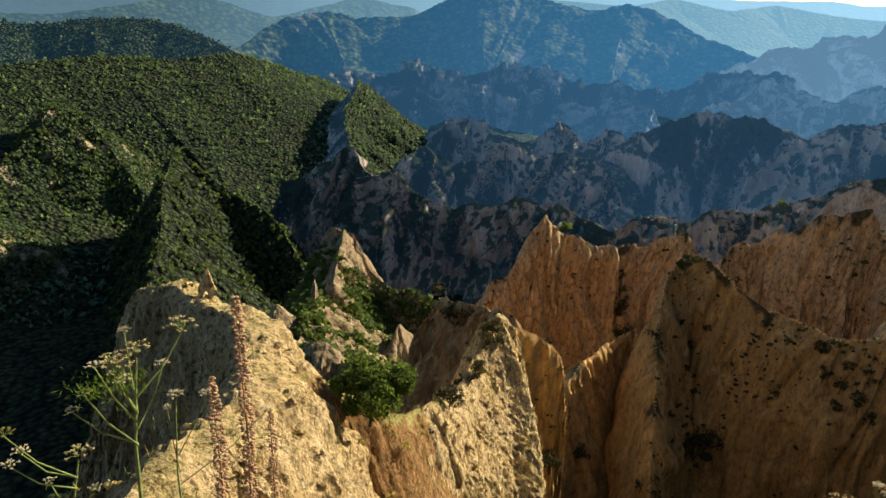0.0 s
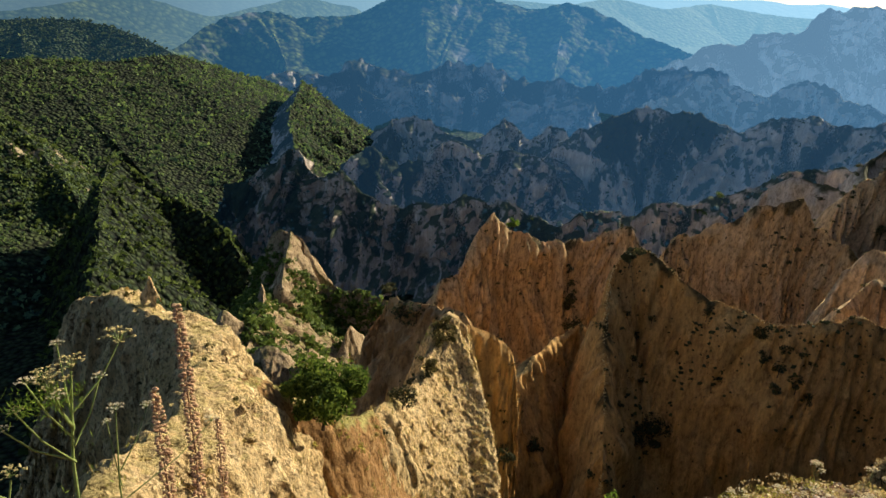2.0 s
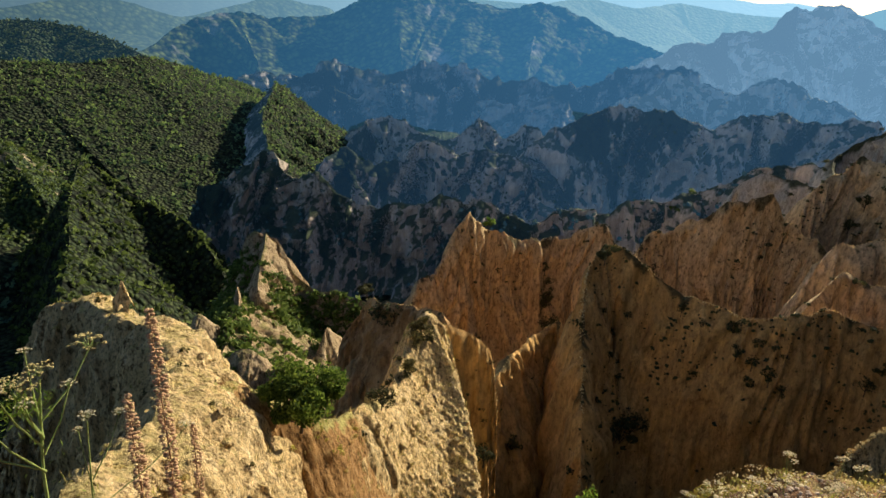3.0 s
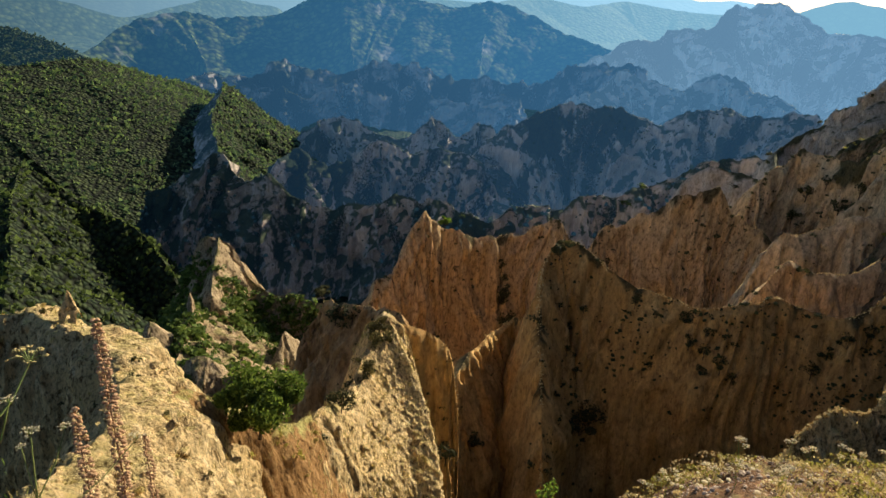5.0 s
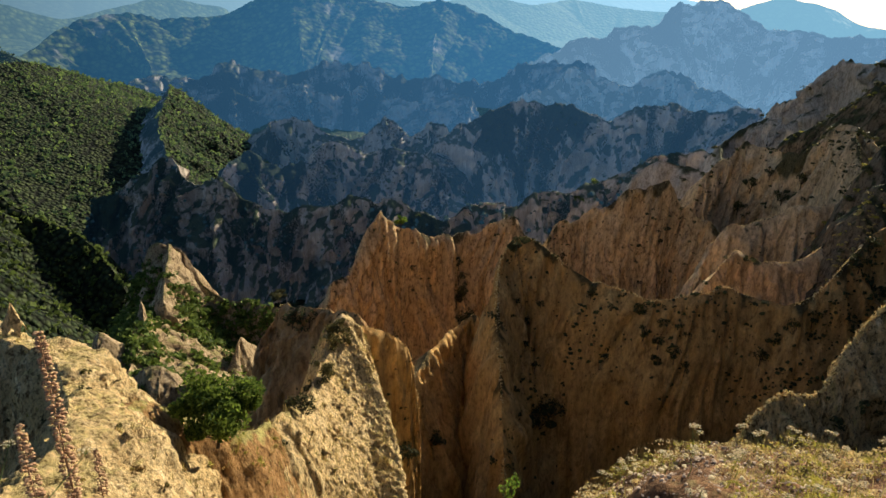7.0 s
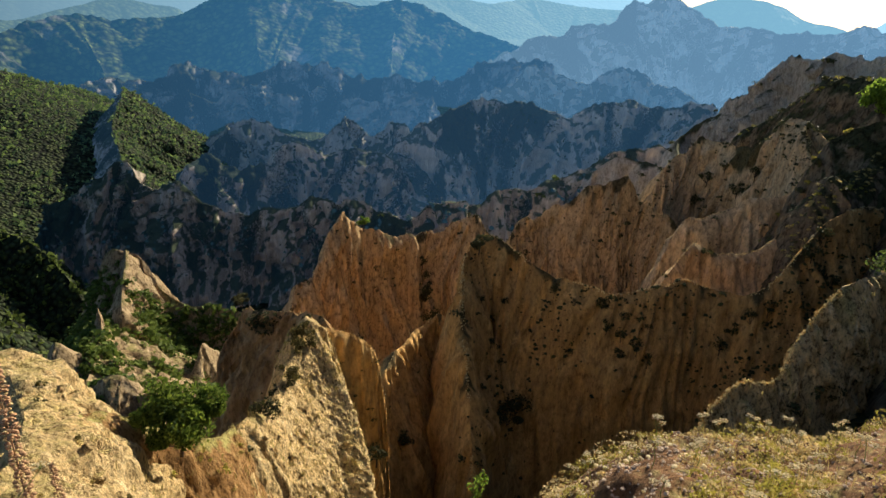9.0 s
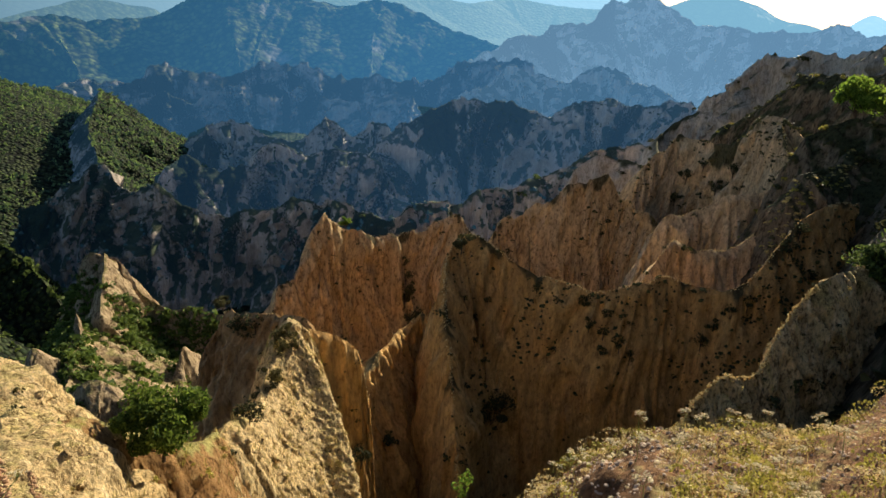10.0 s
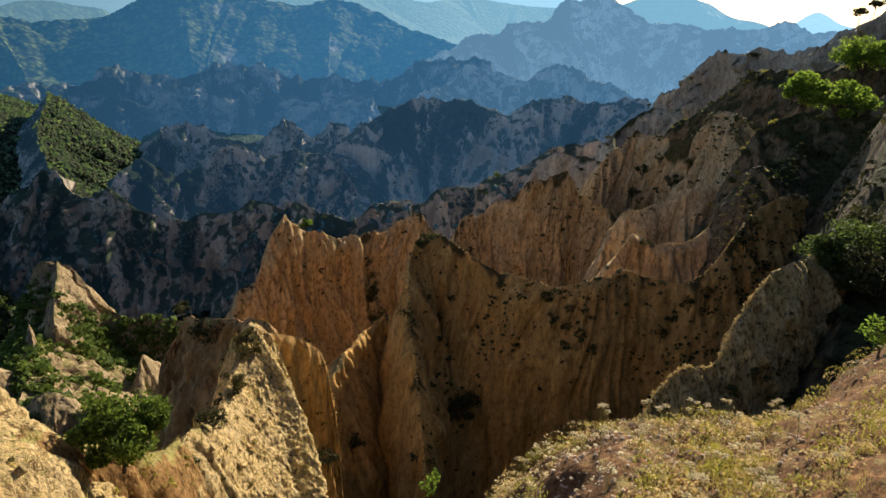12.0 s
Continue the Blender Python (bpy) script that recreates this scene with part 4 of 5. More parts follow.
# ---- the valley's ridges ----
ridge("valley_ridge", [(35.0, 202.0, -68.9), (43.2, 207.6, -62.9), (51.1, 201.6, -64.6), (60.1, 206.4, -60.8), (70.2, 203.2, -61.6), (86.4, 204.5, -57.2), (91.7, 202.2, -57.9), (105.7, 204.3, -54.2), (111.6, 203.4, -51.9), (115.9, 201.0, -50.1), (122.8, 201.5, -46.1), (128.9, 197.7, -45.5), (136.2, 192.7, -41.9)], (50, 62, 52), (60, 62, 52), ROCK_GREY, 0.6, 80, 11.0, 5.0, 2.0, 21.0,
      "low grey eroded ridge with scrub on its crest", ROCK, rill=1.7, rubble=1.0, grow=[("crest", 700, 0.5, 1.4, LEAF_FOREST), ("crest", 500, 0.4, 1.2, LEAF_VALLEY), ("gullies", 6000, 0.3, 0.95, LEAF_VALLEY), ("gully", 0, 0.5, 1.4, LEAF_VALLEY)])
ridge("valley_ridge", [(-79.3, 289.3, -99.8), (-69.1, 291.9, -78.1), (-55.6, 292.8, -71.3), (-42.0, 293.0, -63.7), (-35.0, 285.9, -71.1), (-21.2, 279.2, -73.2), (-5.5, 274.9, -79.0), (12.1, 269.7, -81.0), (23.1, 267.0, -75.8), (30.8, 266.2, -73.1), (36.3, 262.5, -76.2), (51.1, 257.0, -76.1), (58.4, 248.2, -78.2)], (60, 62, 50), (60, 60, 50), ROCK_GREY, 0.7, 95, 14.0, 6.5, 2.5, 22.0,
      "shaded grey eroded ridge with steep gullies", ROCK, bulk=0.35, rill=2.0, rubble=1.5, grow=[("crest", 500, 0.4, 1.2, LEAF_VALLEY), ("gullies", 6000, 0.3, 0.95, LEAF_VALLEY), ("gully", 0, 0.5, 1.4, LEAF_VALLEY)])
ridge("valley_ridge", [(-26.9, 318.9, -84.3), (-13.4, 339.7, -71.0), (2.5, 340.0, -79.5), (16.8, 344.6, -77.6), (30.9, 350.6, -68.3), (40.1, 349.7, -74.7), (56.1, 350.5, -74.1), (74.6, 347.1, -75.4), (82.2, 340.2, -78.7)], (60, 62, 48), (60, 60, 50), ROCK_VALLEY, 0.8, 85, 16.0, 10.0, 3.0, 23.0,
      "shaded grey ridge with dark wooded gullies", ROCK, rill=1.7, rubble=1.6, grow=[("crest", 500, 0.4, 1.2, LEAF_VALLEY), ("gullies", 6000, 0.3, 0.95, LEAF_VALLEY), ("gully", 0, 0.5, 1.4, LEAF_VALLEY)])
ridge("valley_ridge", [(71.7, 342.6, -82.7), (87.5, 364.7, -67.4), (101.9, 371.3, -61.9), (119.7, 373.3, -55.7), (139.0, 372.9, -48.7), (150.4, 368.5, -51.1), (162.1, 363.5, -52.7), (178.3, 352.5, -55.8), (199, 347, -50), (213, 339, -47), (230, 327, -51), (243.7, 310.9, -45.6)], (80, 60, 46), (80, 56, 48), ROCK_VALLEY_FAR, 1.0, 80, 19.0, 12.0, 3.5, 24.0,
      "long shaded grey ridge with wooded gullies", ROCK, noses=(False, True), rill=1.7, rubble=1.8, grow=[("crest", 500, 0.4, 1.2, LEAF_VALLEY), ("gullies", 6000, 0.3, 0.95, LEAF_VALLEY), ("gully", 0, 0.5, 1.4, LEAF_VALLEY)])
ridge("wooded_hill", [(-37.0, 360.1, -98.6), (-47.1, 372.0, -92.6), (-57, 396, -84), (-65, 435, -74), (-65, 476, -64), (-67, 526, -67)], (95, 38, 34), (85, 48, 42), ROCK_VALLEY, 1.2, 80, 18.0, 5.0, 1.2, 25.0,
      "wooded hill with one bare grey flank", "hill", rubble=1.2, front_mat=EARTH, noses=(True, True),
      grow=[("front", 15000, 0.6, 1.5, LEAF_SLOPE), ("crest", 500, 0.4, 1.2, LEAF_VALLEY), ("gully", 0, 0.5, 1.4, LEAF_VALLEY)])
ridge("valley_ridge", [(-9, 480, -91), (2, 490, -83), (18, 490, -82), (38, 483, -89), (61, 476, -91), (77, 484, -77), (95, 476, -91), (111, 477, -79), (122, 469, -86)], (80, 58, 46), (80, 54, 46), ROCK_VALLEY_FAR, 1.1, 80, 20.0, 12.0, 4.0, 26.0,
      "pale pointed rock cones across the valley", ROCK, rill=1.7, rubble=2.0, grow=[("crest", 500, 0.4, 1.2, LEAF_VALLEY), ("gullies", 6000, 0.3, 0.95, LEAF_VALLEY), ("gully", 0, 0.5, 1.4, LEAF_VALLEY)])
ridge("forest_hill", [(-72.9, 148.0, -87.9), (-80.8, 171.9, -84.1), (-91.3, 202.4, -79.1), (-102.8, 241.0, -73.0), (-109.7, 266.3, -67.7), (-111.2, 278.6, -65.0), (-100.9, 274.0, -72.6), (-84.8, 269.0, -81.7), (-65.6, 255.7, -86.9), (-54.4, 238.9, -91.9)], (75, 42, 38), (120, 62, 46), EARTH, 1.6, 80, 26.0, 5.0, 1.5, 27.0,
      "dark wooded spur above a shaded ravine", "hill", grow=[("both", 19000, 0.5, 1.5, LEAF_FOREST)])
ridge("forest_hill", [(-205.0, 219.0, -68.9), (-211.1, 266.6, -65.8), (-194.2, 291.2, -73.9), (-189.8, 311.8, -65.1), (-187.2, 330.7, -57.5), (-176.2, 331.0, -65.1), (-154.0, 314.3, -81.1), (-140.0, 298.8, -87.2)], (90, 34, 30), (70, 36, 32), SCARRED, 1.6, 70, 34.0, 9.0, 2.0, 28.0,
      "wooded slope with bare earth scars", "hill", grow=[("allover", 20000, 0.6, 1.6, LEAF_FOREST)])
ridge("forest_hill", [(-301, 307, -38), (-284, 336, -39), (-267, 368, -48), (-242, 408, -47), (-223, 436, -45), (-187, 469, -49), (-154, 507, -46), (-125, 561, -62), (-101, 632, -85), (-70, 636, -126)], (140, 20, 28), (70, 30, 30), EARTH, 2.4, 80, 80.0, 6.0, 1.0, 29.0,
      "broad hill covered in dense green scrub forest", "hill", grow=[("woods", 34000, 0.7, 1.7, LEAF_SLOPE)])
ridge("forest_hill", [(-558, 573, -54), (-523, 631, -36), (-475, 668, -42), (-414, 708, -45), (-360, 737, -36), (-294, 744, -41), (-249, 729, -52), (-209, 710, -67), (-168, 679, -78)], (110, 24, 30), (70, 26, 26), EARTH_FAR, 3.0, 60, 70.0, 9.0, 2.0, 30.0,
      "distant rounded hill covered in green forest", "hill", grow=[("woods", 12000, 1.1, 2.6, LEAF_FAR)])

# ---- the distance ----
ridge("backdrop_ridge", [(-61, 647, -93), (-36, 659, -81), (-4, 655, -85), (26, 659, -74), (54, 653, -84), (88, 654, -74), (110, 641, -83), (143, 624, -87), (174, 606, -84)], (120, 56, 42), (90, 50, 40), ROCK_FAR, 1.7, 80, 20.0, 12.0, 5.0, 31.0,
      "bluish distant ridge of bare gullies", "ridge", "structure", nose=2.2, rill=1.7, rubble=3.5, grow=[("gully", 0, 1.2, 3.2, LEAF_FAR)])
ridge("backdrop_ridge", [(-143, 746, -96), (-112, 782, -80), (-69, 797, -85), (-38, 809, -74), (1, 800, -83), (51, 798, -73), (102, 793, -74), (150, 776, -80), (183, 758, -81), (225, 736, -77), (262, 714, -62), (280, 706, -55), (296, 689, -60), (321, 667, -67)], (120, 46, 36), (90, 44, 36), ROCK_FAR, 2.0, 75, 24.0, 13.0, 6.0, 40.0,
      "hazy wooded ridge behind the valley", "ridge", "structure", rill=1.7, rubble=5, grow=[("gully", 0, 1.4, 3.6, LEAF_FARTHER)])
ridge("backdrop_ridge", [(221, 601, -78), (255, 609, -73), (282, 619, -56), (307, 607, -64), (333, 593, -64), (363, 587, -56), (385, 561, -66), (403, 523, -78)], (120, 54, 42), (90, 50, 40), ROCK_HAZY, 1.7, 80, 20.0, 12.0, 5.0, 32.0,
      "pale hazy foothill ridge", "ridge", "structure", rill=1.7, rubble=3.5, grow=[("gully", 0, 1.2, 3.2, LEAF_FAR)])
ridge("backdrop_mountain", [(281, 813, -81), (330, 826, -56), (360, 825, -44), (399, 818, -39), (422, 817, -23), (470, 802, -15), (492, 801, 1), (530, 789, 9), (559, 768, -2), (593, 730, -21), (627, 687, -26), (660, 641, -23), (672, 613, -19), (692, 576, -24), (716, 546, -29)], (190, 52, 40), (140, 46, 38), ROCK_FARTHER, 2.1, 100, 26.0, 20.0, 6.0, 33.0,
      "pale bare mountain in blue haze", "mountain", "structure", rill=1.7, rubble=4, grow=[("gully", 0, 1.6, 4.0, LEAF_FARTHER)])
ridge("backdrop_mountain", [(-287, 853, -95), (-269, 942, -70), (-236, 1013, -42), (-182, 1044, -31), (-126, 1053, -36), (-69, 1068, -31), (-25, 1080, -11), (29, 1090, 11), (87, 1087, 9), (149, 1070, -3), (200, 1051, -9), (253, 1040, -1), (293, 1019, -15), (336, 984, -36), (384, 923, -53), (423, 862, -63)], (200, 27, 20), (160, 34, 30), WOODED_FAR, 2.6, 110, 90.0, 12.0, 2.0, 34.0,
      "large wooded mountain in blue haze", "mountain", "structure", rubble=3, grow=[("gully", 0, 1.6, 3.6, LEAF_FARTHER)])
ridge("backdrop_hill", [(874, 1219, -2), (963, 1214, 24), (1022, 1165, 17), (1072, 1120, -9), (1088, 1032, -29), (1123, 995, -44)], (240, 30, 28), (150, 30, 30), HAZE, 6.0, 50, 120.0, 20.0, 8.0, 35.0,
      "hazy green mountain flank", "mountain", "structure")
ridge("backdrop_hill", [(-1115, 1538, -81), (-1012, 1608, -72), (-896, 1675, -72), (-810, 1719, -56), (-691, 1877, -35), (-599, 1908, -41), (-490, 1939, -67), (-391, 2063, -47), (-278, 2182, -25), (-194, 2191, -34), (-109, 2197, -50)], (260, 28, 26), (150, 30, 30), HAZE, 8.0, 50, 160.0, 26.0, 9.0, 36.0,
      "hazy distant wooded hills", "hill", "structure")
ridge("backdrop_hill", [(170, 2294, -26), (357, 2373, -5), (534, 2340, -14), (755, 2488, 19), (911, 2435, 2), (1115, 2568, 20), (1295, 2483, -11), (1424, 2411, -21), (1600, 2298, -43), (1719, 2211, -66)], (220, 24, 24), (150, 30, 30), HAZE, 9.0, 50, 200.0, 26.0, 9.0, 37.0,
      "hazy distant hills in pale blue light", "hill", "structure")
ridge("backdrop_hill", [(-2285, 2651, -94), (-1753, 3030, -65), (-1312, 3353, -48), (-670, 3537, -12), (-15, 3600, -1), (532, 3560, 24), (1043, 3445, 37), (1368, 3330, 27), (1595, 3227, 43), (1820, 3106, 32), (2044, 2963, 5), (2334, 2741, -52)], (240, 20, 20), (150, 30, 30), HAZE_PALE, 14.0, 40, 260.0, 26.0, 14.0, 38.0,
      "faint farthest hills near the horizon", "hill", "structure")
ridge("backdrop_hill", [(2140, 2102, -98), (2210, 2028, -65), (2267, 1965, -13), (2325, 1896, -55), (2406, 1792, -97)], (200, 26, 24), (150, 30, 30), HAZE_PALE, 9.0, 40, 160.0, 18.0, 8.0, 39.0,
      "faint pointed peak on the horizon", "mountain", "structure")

# ---- the slope under the camera ----
# bearing, distance and height of its edge
EDGE = np.array([(-180, 30, 1.5), (-120, 16, -1.0), (-60, 5, -4.2), (-35, 5, -4.35), (-15, 5, -4.5), (0, 5.5, -5.4), (10, 8.0, -8.6), (22, 9.1, -7.9), (27, 8.1, -6.9), (30, 7.6, -6.05), (35, 7.9, -5.45), (40, 8.3, -5.15),
                 (47, 9.1, -5.38), (51, 9.7, -5.58), (55, 11.6, -5.8), (58, 15.1, -6.1), (62, 18, -5.8), (75, 26, -4.0), (100, 30, -1.0), (120, 30, 0.5), (180, 30, 1.5)])


def slope_point(bearing, share):
    """A point of the slope; share 1 is its edge, past which it breaks off."""
    d, z = np.interp(bearing, EDGE[:, 0], EDGE[:, 1]), np.interp(bearing, EDGE[:, 0], EDGE[:, 2])
    on = np.minimum(share, 1)
    r = d * share
    h = -1.75 + (z + 1.75) * on**0.85
    # past the edge it drops just under the camera's line of sight
    fall = np.interp(bearing, (-10, 12, 30, 38, 60, 75), (1.9, 1.06, 1.06, 1.25, 1.25, 1.9)) * np.where((bearing > 8) & (bearing < 66), -z / d, 1.0)
    h = h - np.maximum(share - 1, 0) * d * fall - 0.25 * ease((share - 0.86) / 0.28) * (share < 1.3)
    x, y = r * np.sin(np.radians(bearing)), r * np.cos(np.radians(bearing))
    far = ease(r / 3.0)
    return np.stack([x, y, h + far * (0.16 * fbm(x / 1.3, y / 1.3, 2, 5, 0.6) + 0.05 * fbm(x / 0.22, y / 0.22, 4, 3))], -1)


bearings, shares = np.r_[np.linspace(-180, -61, 60), np.linspace(-60, 120, 520), np.linspace(122, 180, 40)], np.r_[np.linspace(0.0, 1.05, 90), np.linspace(1.07, 1.3, 8)]
B, S = np.meshgrid(bearings, shares, indexing="ij")
slope = mesh_object("hillside_ground", slope_point(B, S).reshape(-1, 3), grid_faces(len(bearings), len(shares)), SOIL)
tagged(slope, "reddish stony soil slope with dry grass", "ground", kind="structure")
# unseen side of the gorge, added to dim the foot of the massif
B, S = np.meshgrid(np.linspace(-60, 90, 260), np.linspace(1.28, 5.2, 70), indexing="ij")
gorge = mesh_object("unseen_gorge_side", slope_point(B, S).reshape(-1, 3), grid_faces(260, 70), EARTH)
gorge.data.materials.append(HILL_EARTH)
# lighter earth past bearing 36, to bounce light onto the buttress
gorge.data.polygons.foreach_set("material_index", np.repeat(np.linspace(-60, 90, 260)[:-1] > 36, 69).astype(np.int32))
tagged(gorge, "unseen dark gorge side added below the slope to dim the rock opposite", "ground", kind="structure")
rng = np.random.default_rng(5)
CUSHIONS = []


def blades(name, roots, heights, lean, width, mat, label, category):
    """Grass: one thin bent blade at each root."""
    n = len(roots)
    a = rng.uniform(0, 6.283, n)
    way = np.stack([np.cos(a), np.sin(a), np.zeros(n)], 1)
    across = np.stack([-np.sin(a), np.cos(a), np.zeros(n)], 1) * (width * heights)[:, None]
    bend = way * (lean * heights * rng.uniform(0.2, 1.3, n))[:, None]
    up = np.stack([np.zeros(n), np.zeros(n), heights], 1)
    v = np.stack([roots - across, roots + across, roots + up * 0.6 + bend * 0.4 + across * 0.7, roots + up * 0.6 + bend * 0.4 - across * 0.7,
                  roots + up + bend], 1)
    f = np.array([[0, 1, 2], [0, 2, 3], [3, 2, 4]])
    faces = (f[None] + (np.arange(n) * 5)[:, None, None]).reshape(-1, 3)
    return tagged(mesh_object(name, v.reshape(-1, 3), faces, mat, smooth=False), label, category, kind="stuff")


def tufts(count, per, spread, low, high, lo=24, hi=60, bias=0.55, start=0.3):
    """Roots and heights of grass that stands in tufts on the slope."""
    b, s = rng.uniform(lo, hi, count), rng.uniform(start, 1.02, count) ** bias
    keep = (vnoise(b / 3.0, s * 9, 3) > -0.25) & (vnoise(b / 5.0, s * 6, 33) > -0.35)
    b, s = b[keep], s[keep]
    c = slope_point(b, s)
    h = rng.uniform(low, high, len(b))
    roots = np.repeat(c, per, 0) + np.c_[rng.normal(0, spread, (len(b) * per, 2)), np.zeros(len(b) * per)]
    hh = np.repeat(h, per) * rng.uniform(0.5, 1.1, len(roots))
    bb = np.degrees(np.arctan2(roots[:, 0], roots[:, 1]))
    d = np.interp(bb, EDGE[:, 0], EDGE[:, 1])
    roots[:, 2] = slope_point(bb, np.hypot(roots[:, 0], roots[:, 1]) / d)[:, 2] - 0.01
    return roots, hh


blades("dry_grass", *tufts(240, 14, 0.06, 0.04, 0.14), 0.7, 0.03, GRASS_DRY, "dry yellow grass tufts on the slope", "grass")
blades("dry_grass", *tufts(330, 14, 0.07, 0.04, 0.15, 50, 80, 1.0, 0.22), 0.7, 0.03, GRASS_DRY, "dry yellow grass beside the bare earth", "grass")
blades("green_grass", *tufts(330, 20, 0.08, 0.06, 0.2, 50, 80, 1.0, 0.22), 0.5, 0.025, GRASS_GREEN, "fresh green grass beside the bare earth", "grass")
blades("green_grass", *tufts(300, 22, 0.08, 0.08, 0.24, 57, 80, 1.0, 0.45), 0.5, 0.025, GRASS_GREEN, "yellow-green grass along the slope's edge", "grass")
blades("dry_grass", *tufts(260, 16, 0.07, 0.06, 0.2, 52, 80, 1.0, 0.5), 0.7, 0.03, STRAW, "pale straw grass along the slope's edge", "grass")
blades("green_grass", *tufts(150, 22, 0.07, 0.06, 0.18), 0.5, 0.025, GRASS_GREEN, "fresh green grass tufts on the slope", "grass")
b, s = rng.uniform(24, 78, 3200), rng.uniform(0.3, 1.0, 3200) ** 0.55
clumps("stones", slope_point(b, s), rng.uniform(0.008, 0.03, len(b)), PEBBLE, "small pale stones on the slope", "stones", 1, 6, flat=0.6)
b, s = rng.uniform(26, 80, 3600), rng.uniform(0.25, 1.01, 3600) ** 0.7
keep = vnoise(b / 2.2, s * 11, 8) > -0.1
bare = vnoise(b / 5.0, s * 6, 33) < -0.4
herbs = slope_point(b[keep & ~bare], s[keep & ~bare])
# low cushions of yellow-green and cream herbs
for k, (mat, n, label) in enumerate(((GRASS_GREEN, 330, "yellow-green cushion plants on the slope"), (STRAW, 420, "cream flowering cushions on the dry slope"), (GRASS_DRY, 200, "straw-coloured cushion plants on the slope"))):
    b, s = rng.uniform(25, 80, n), rng.uniform(0.2, 1.0, n) ** 0.6
    keep = (vnoise(b / 3.0, s * 9, 21 + k) > -0.15) & (vnoise(b / 5.0, s * 6, 33) > -0.45)
    at, wide = np.repeat(slope_point(b[keep], s[keep]), 80, 0), np.repeat(rng.uniform(0.05, 0.26, keep.sum()), 80)
    d = rng.normal(size=(len(at), 3))
    d /= np.linalg.norm(d, axis=1)[:, None]
    d[:, 2] = np.abs(d[:, 2]) * 0.65
    CUSHIONS.append((at + d * wide[:, None], mat, label))
# chunks of rock that have come loose on the near rock
for surface, count in ((NEAR_A, 1500), (FACE, 500), (NEAR_C, 500)):
    p, r = scatter(surface[1:], count, count + 3, (0.05, 0.26), lambda p, n, c, u: (c < 0.5) & (n[:, 2] > 0.15) & (vnoise(p[:, 0] / 1.7, p[:, 1] / 1.7, p[:, 2] / 1.7 + 5) > -0.1 + 0.5 * u), 0.35)
    clumps("loose_rock", p, r, ROCK_NEAR, "loose chunks of pale rock on the sandy ridge", "rocks", 6, count, 0.75, 0.4)
# grass that grows on the near rock
for surface, count, low, high in ((NEAR_A, 4200, 0.07, 0.26), (NEAR_B, 5200, 0.07, 0.24), (NEAR_C, 5000, 0.08, 0.3), (FACE, 2500, 0.07, 0.22), (NEAR_D, 2400, 0.1, 0.3)):
    for mat, name, share in ((GRASS_DRY, "dry_grass", 0.05), (GRASS_GREEN, "green_grass", 0.35)):
        if surface is FACE and mat is GRASS_GREEN:
            continue
        p, r = scatter(surface[1:], count // (4 if surface is NEAR_A and mat is GRASS_GREEN else 1), int(share * 100) + count, (0.1, 0.2), lambda p, n, c, u: (n[:, 2] > 0.22) & (np.abs(c) < 0.75) & (vnoise(p[:, 0] / 1.6, p[:, 1] / 1.6, p[:, 2] / 1.6 + share * 90) > share - 0.15 + 0.3 * u))
        p[:, 2] -= r * 0.4
        roots = np.repeat(p, 6, 0) + rng.normal(0, 0.05, (len(p) * 6, 3)) * (1, 1, 0.2)
        blades(name, roots, rng.uniform(low, high, len(roots)), 0.7, 0.06, mat, "wild grass on the sandy rock", "grass")

# ---- plants ----
def tube(points, radii, sides=6):
    p = np.array(points, float)
    t = np.gradient(p, axis=0)
    t /= np.linalg.norm(t, axis=1)[:, None] + 1e-9
    ref = np.where(np.abs(t[:, 2:]) > 0.9, [[1.0, 0, 0]], [[0, 0, 1.0]])
    u = np.cross(t, ref)
    u /= np.linalg.norm(u, axis=1)[:, None] + 1e-9
    w = np.cross(t, u)
    a = np.linspace(0, 2 * math.pi, sides, endpoint=False)
    ring = u[:, None] * np.cos(a)[None, :, None] + w[:, None] * np.sin(a)[None, :, None]
    v = p[:, None] + ring * np.asarray(radii, float)[:, None, None]
    n = len(p)
    i, j = np.meshgrid(np.arange(n - 1), np.arange(sides), indexing="ij")
    k = (j + 1) % sides
    f = np.stack([i * sides + j, i * sides + k, (i + 1) * sides + k, (i + 1) * sides + j], -1).reshape(-1, 4)
    return v.reshape(-1, 3), f


def joined(pieces):
    vs, fs, o = [], [], 0
    for v, f in pieces:
        vs.append(v)
        fs.append(f + o)
        o += len(v)
    return np.concatenate(vs), np.concatenate(fs)


def leaf_quads(centres, size, flat=0.0, wide=0.5):
    """Small pointed leaves, turned every way, at the centres."""
    n = len(centres)
    a = rng.normal(size=(n, 3))
    a[:, 2] *= 1 - flat
    a /= np.linalg.norm(a, axis=1)[:, None]
    b = np.cross(a, rng.normal(size=(n, 3)))
    b /= np.linalg.norm(b, axis=1)[:, None]
    s = (size * rng.uniform(0.6, 1.3, n))[:, None]
    v = np.stack([centres - a * s, centres + b * s * wide, centres + a * s, centres - b * s * wide], 1)
    return v.reshape(-1, 3), np.arange(n * 4).reshape(-1, 4)


for k, (mat, label) in enumerate(((STRAW, "cream dry seed heads low on the slope"), (GRASS_GREEN, "low yellow-green herbs on the slope"), (LITTER, "reddish dry litter on the slope"))):
    spot = np.repeat(herbs[k::3], 16, 0) + rng.normal(0, 0.05, (len(herbs[k::3]) * 16, 3)) * (1, 1, 0.45) + (0, 0, 0.03 if k < 2 else 0.0)
    ob = mesh_object("low_herbs", *leaf_quads(spot, 0.016 if k == 0 else 0.022, 0.0, 0.55), mat, smooth=False)
    tagged(ob, label, "plants", kind="stuff")


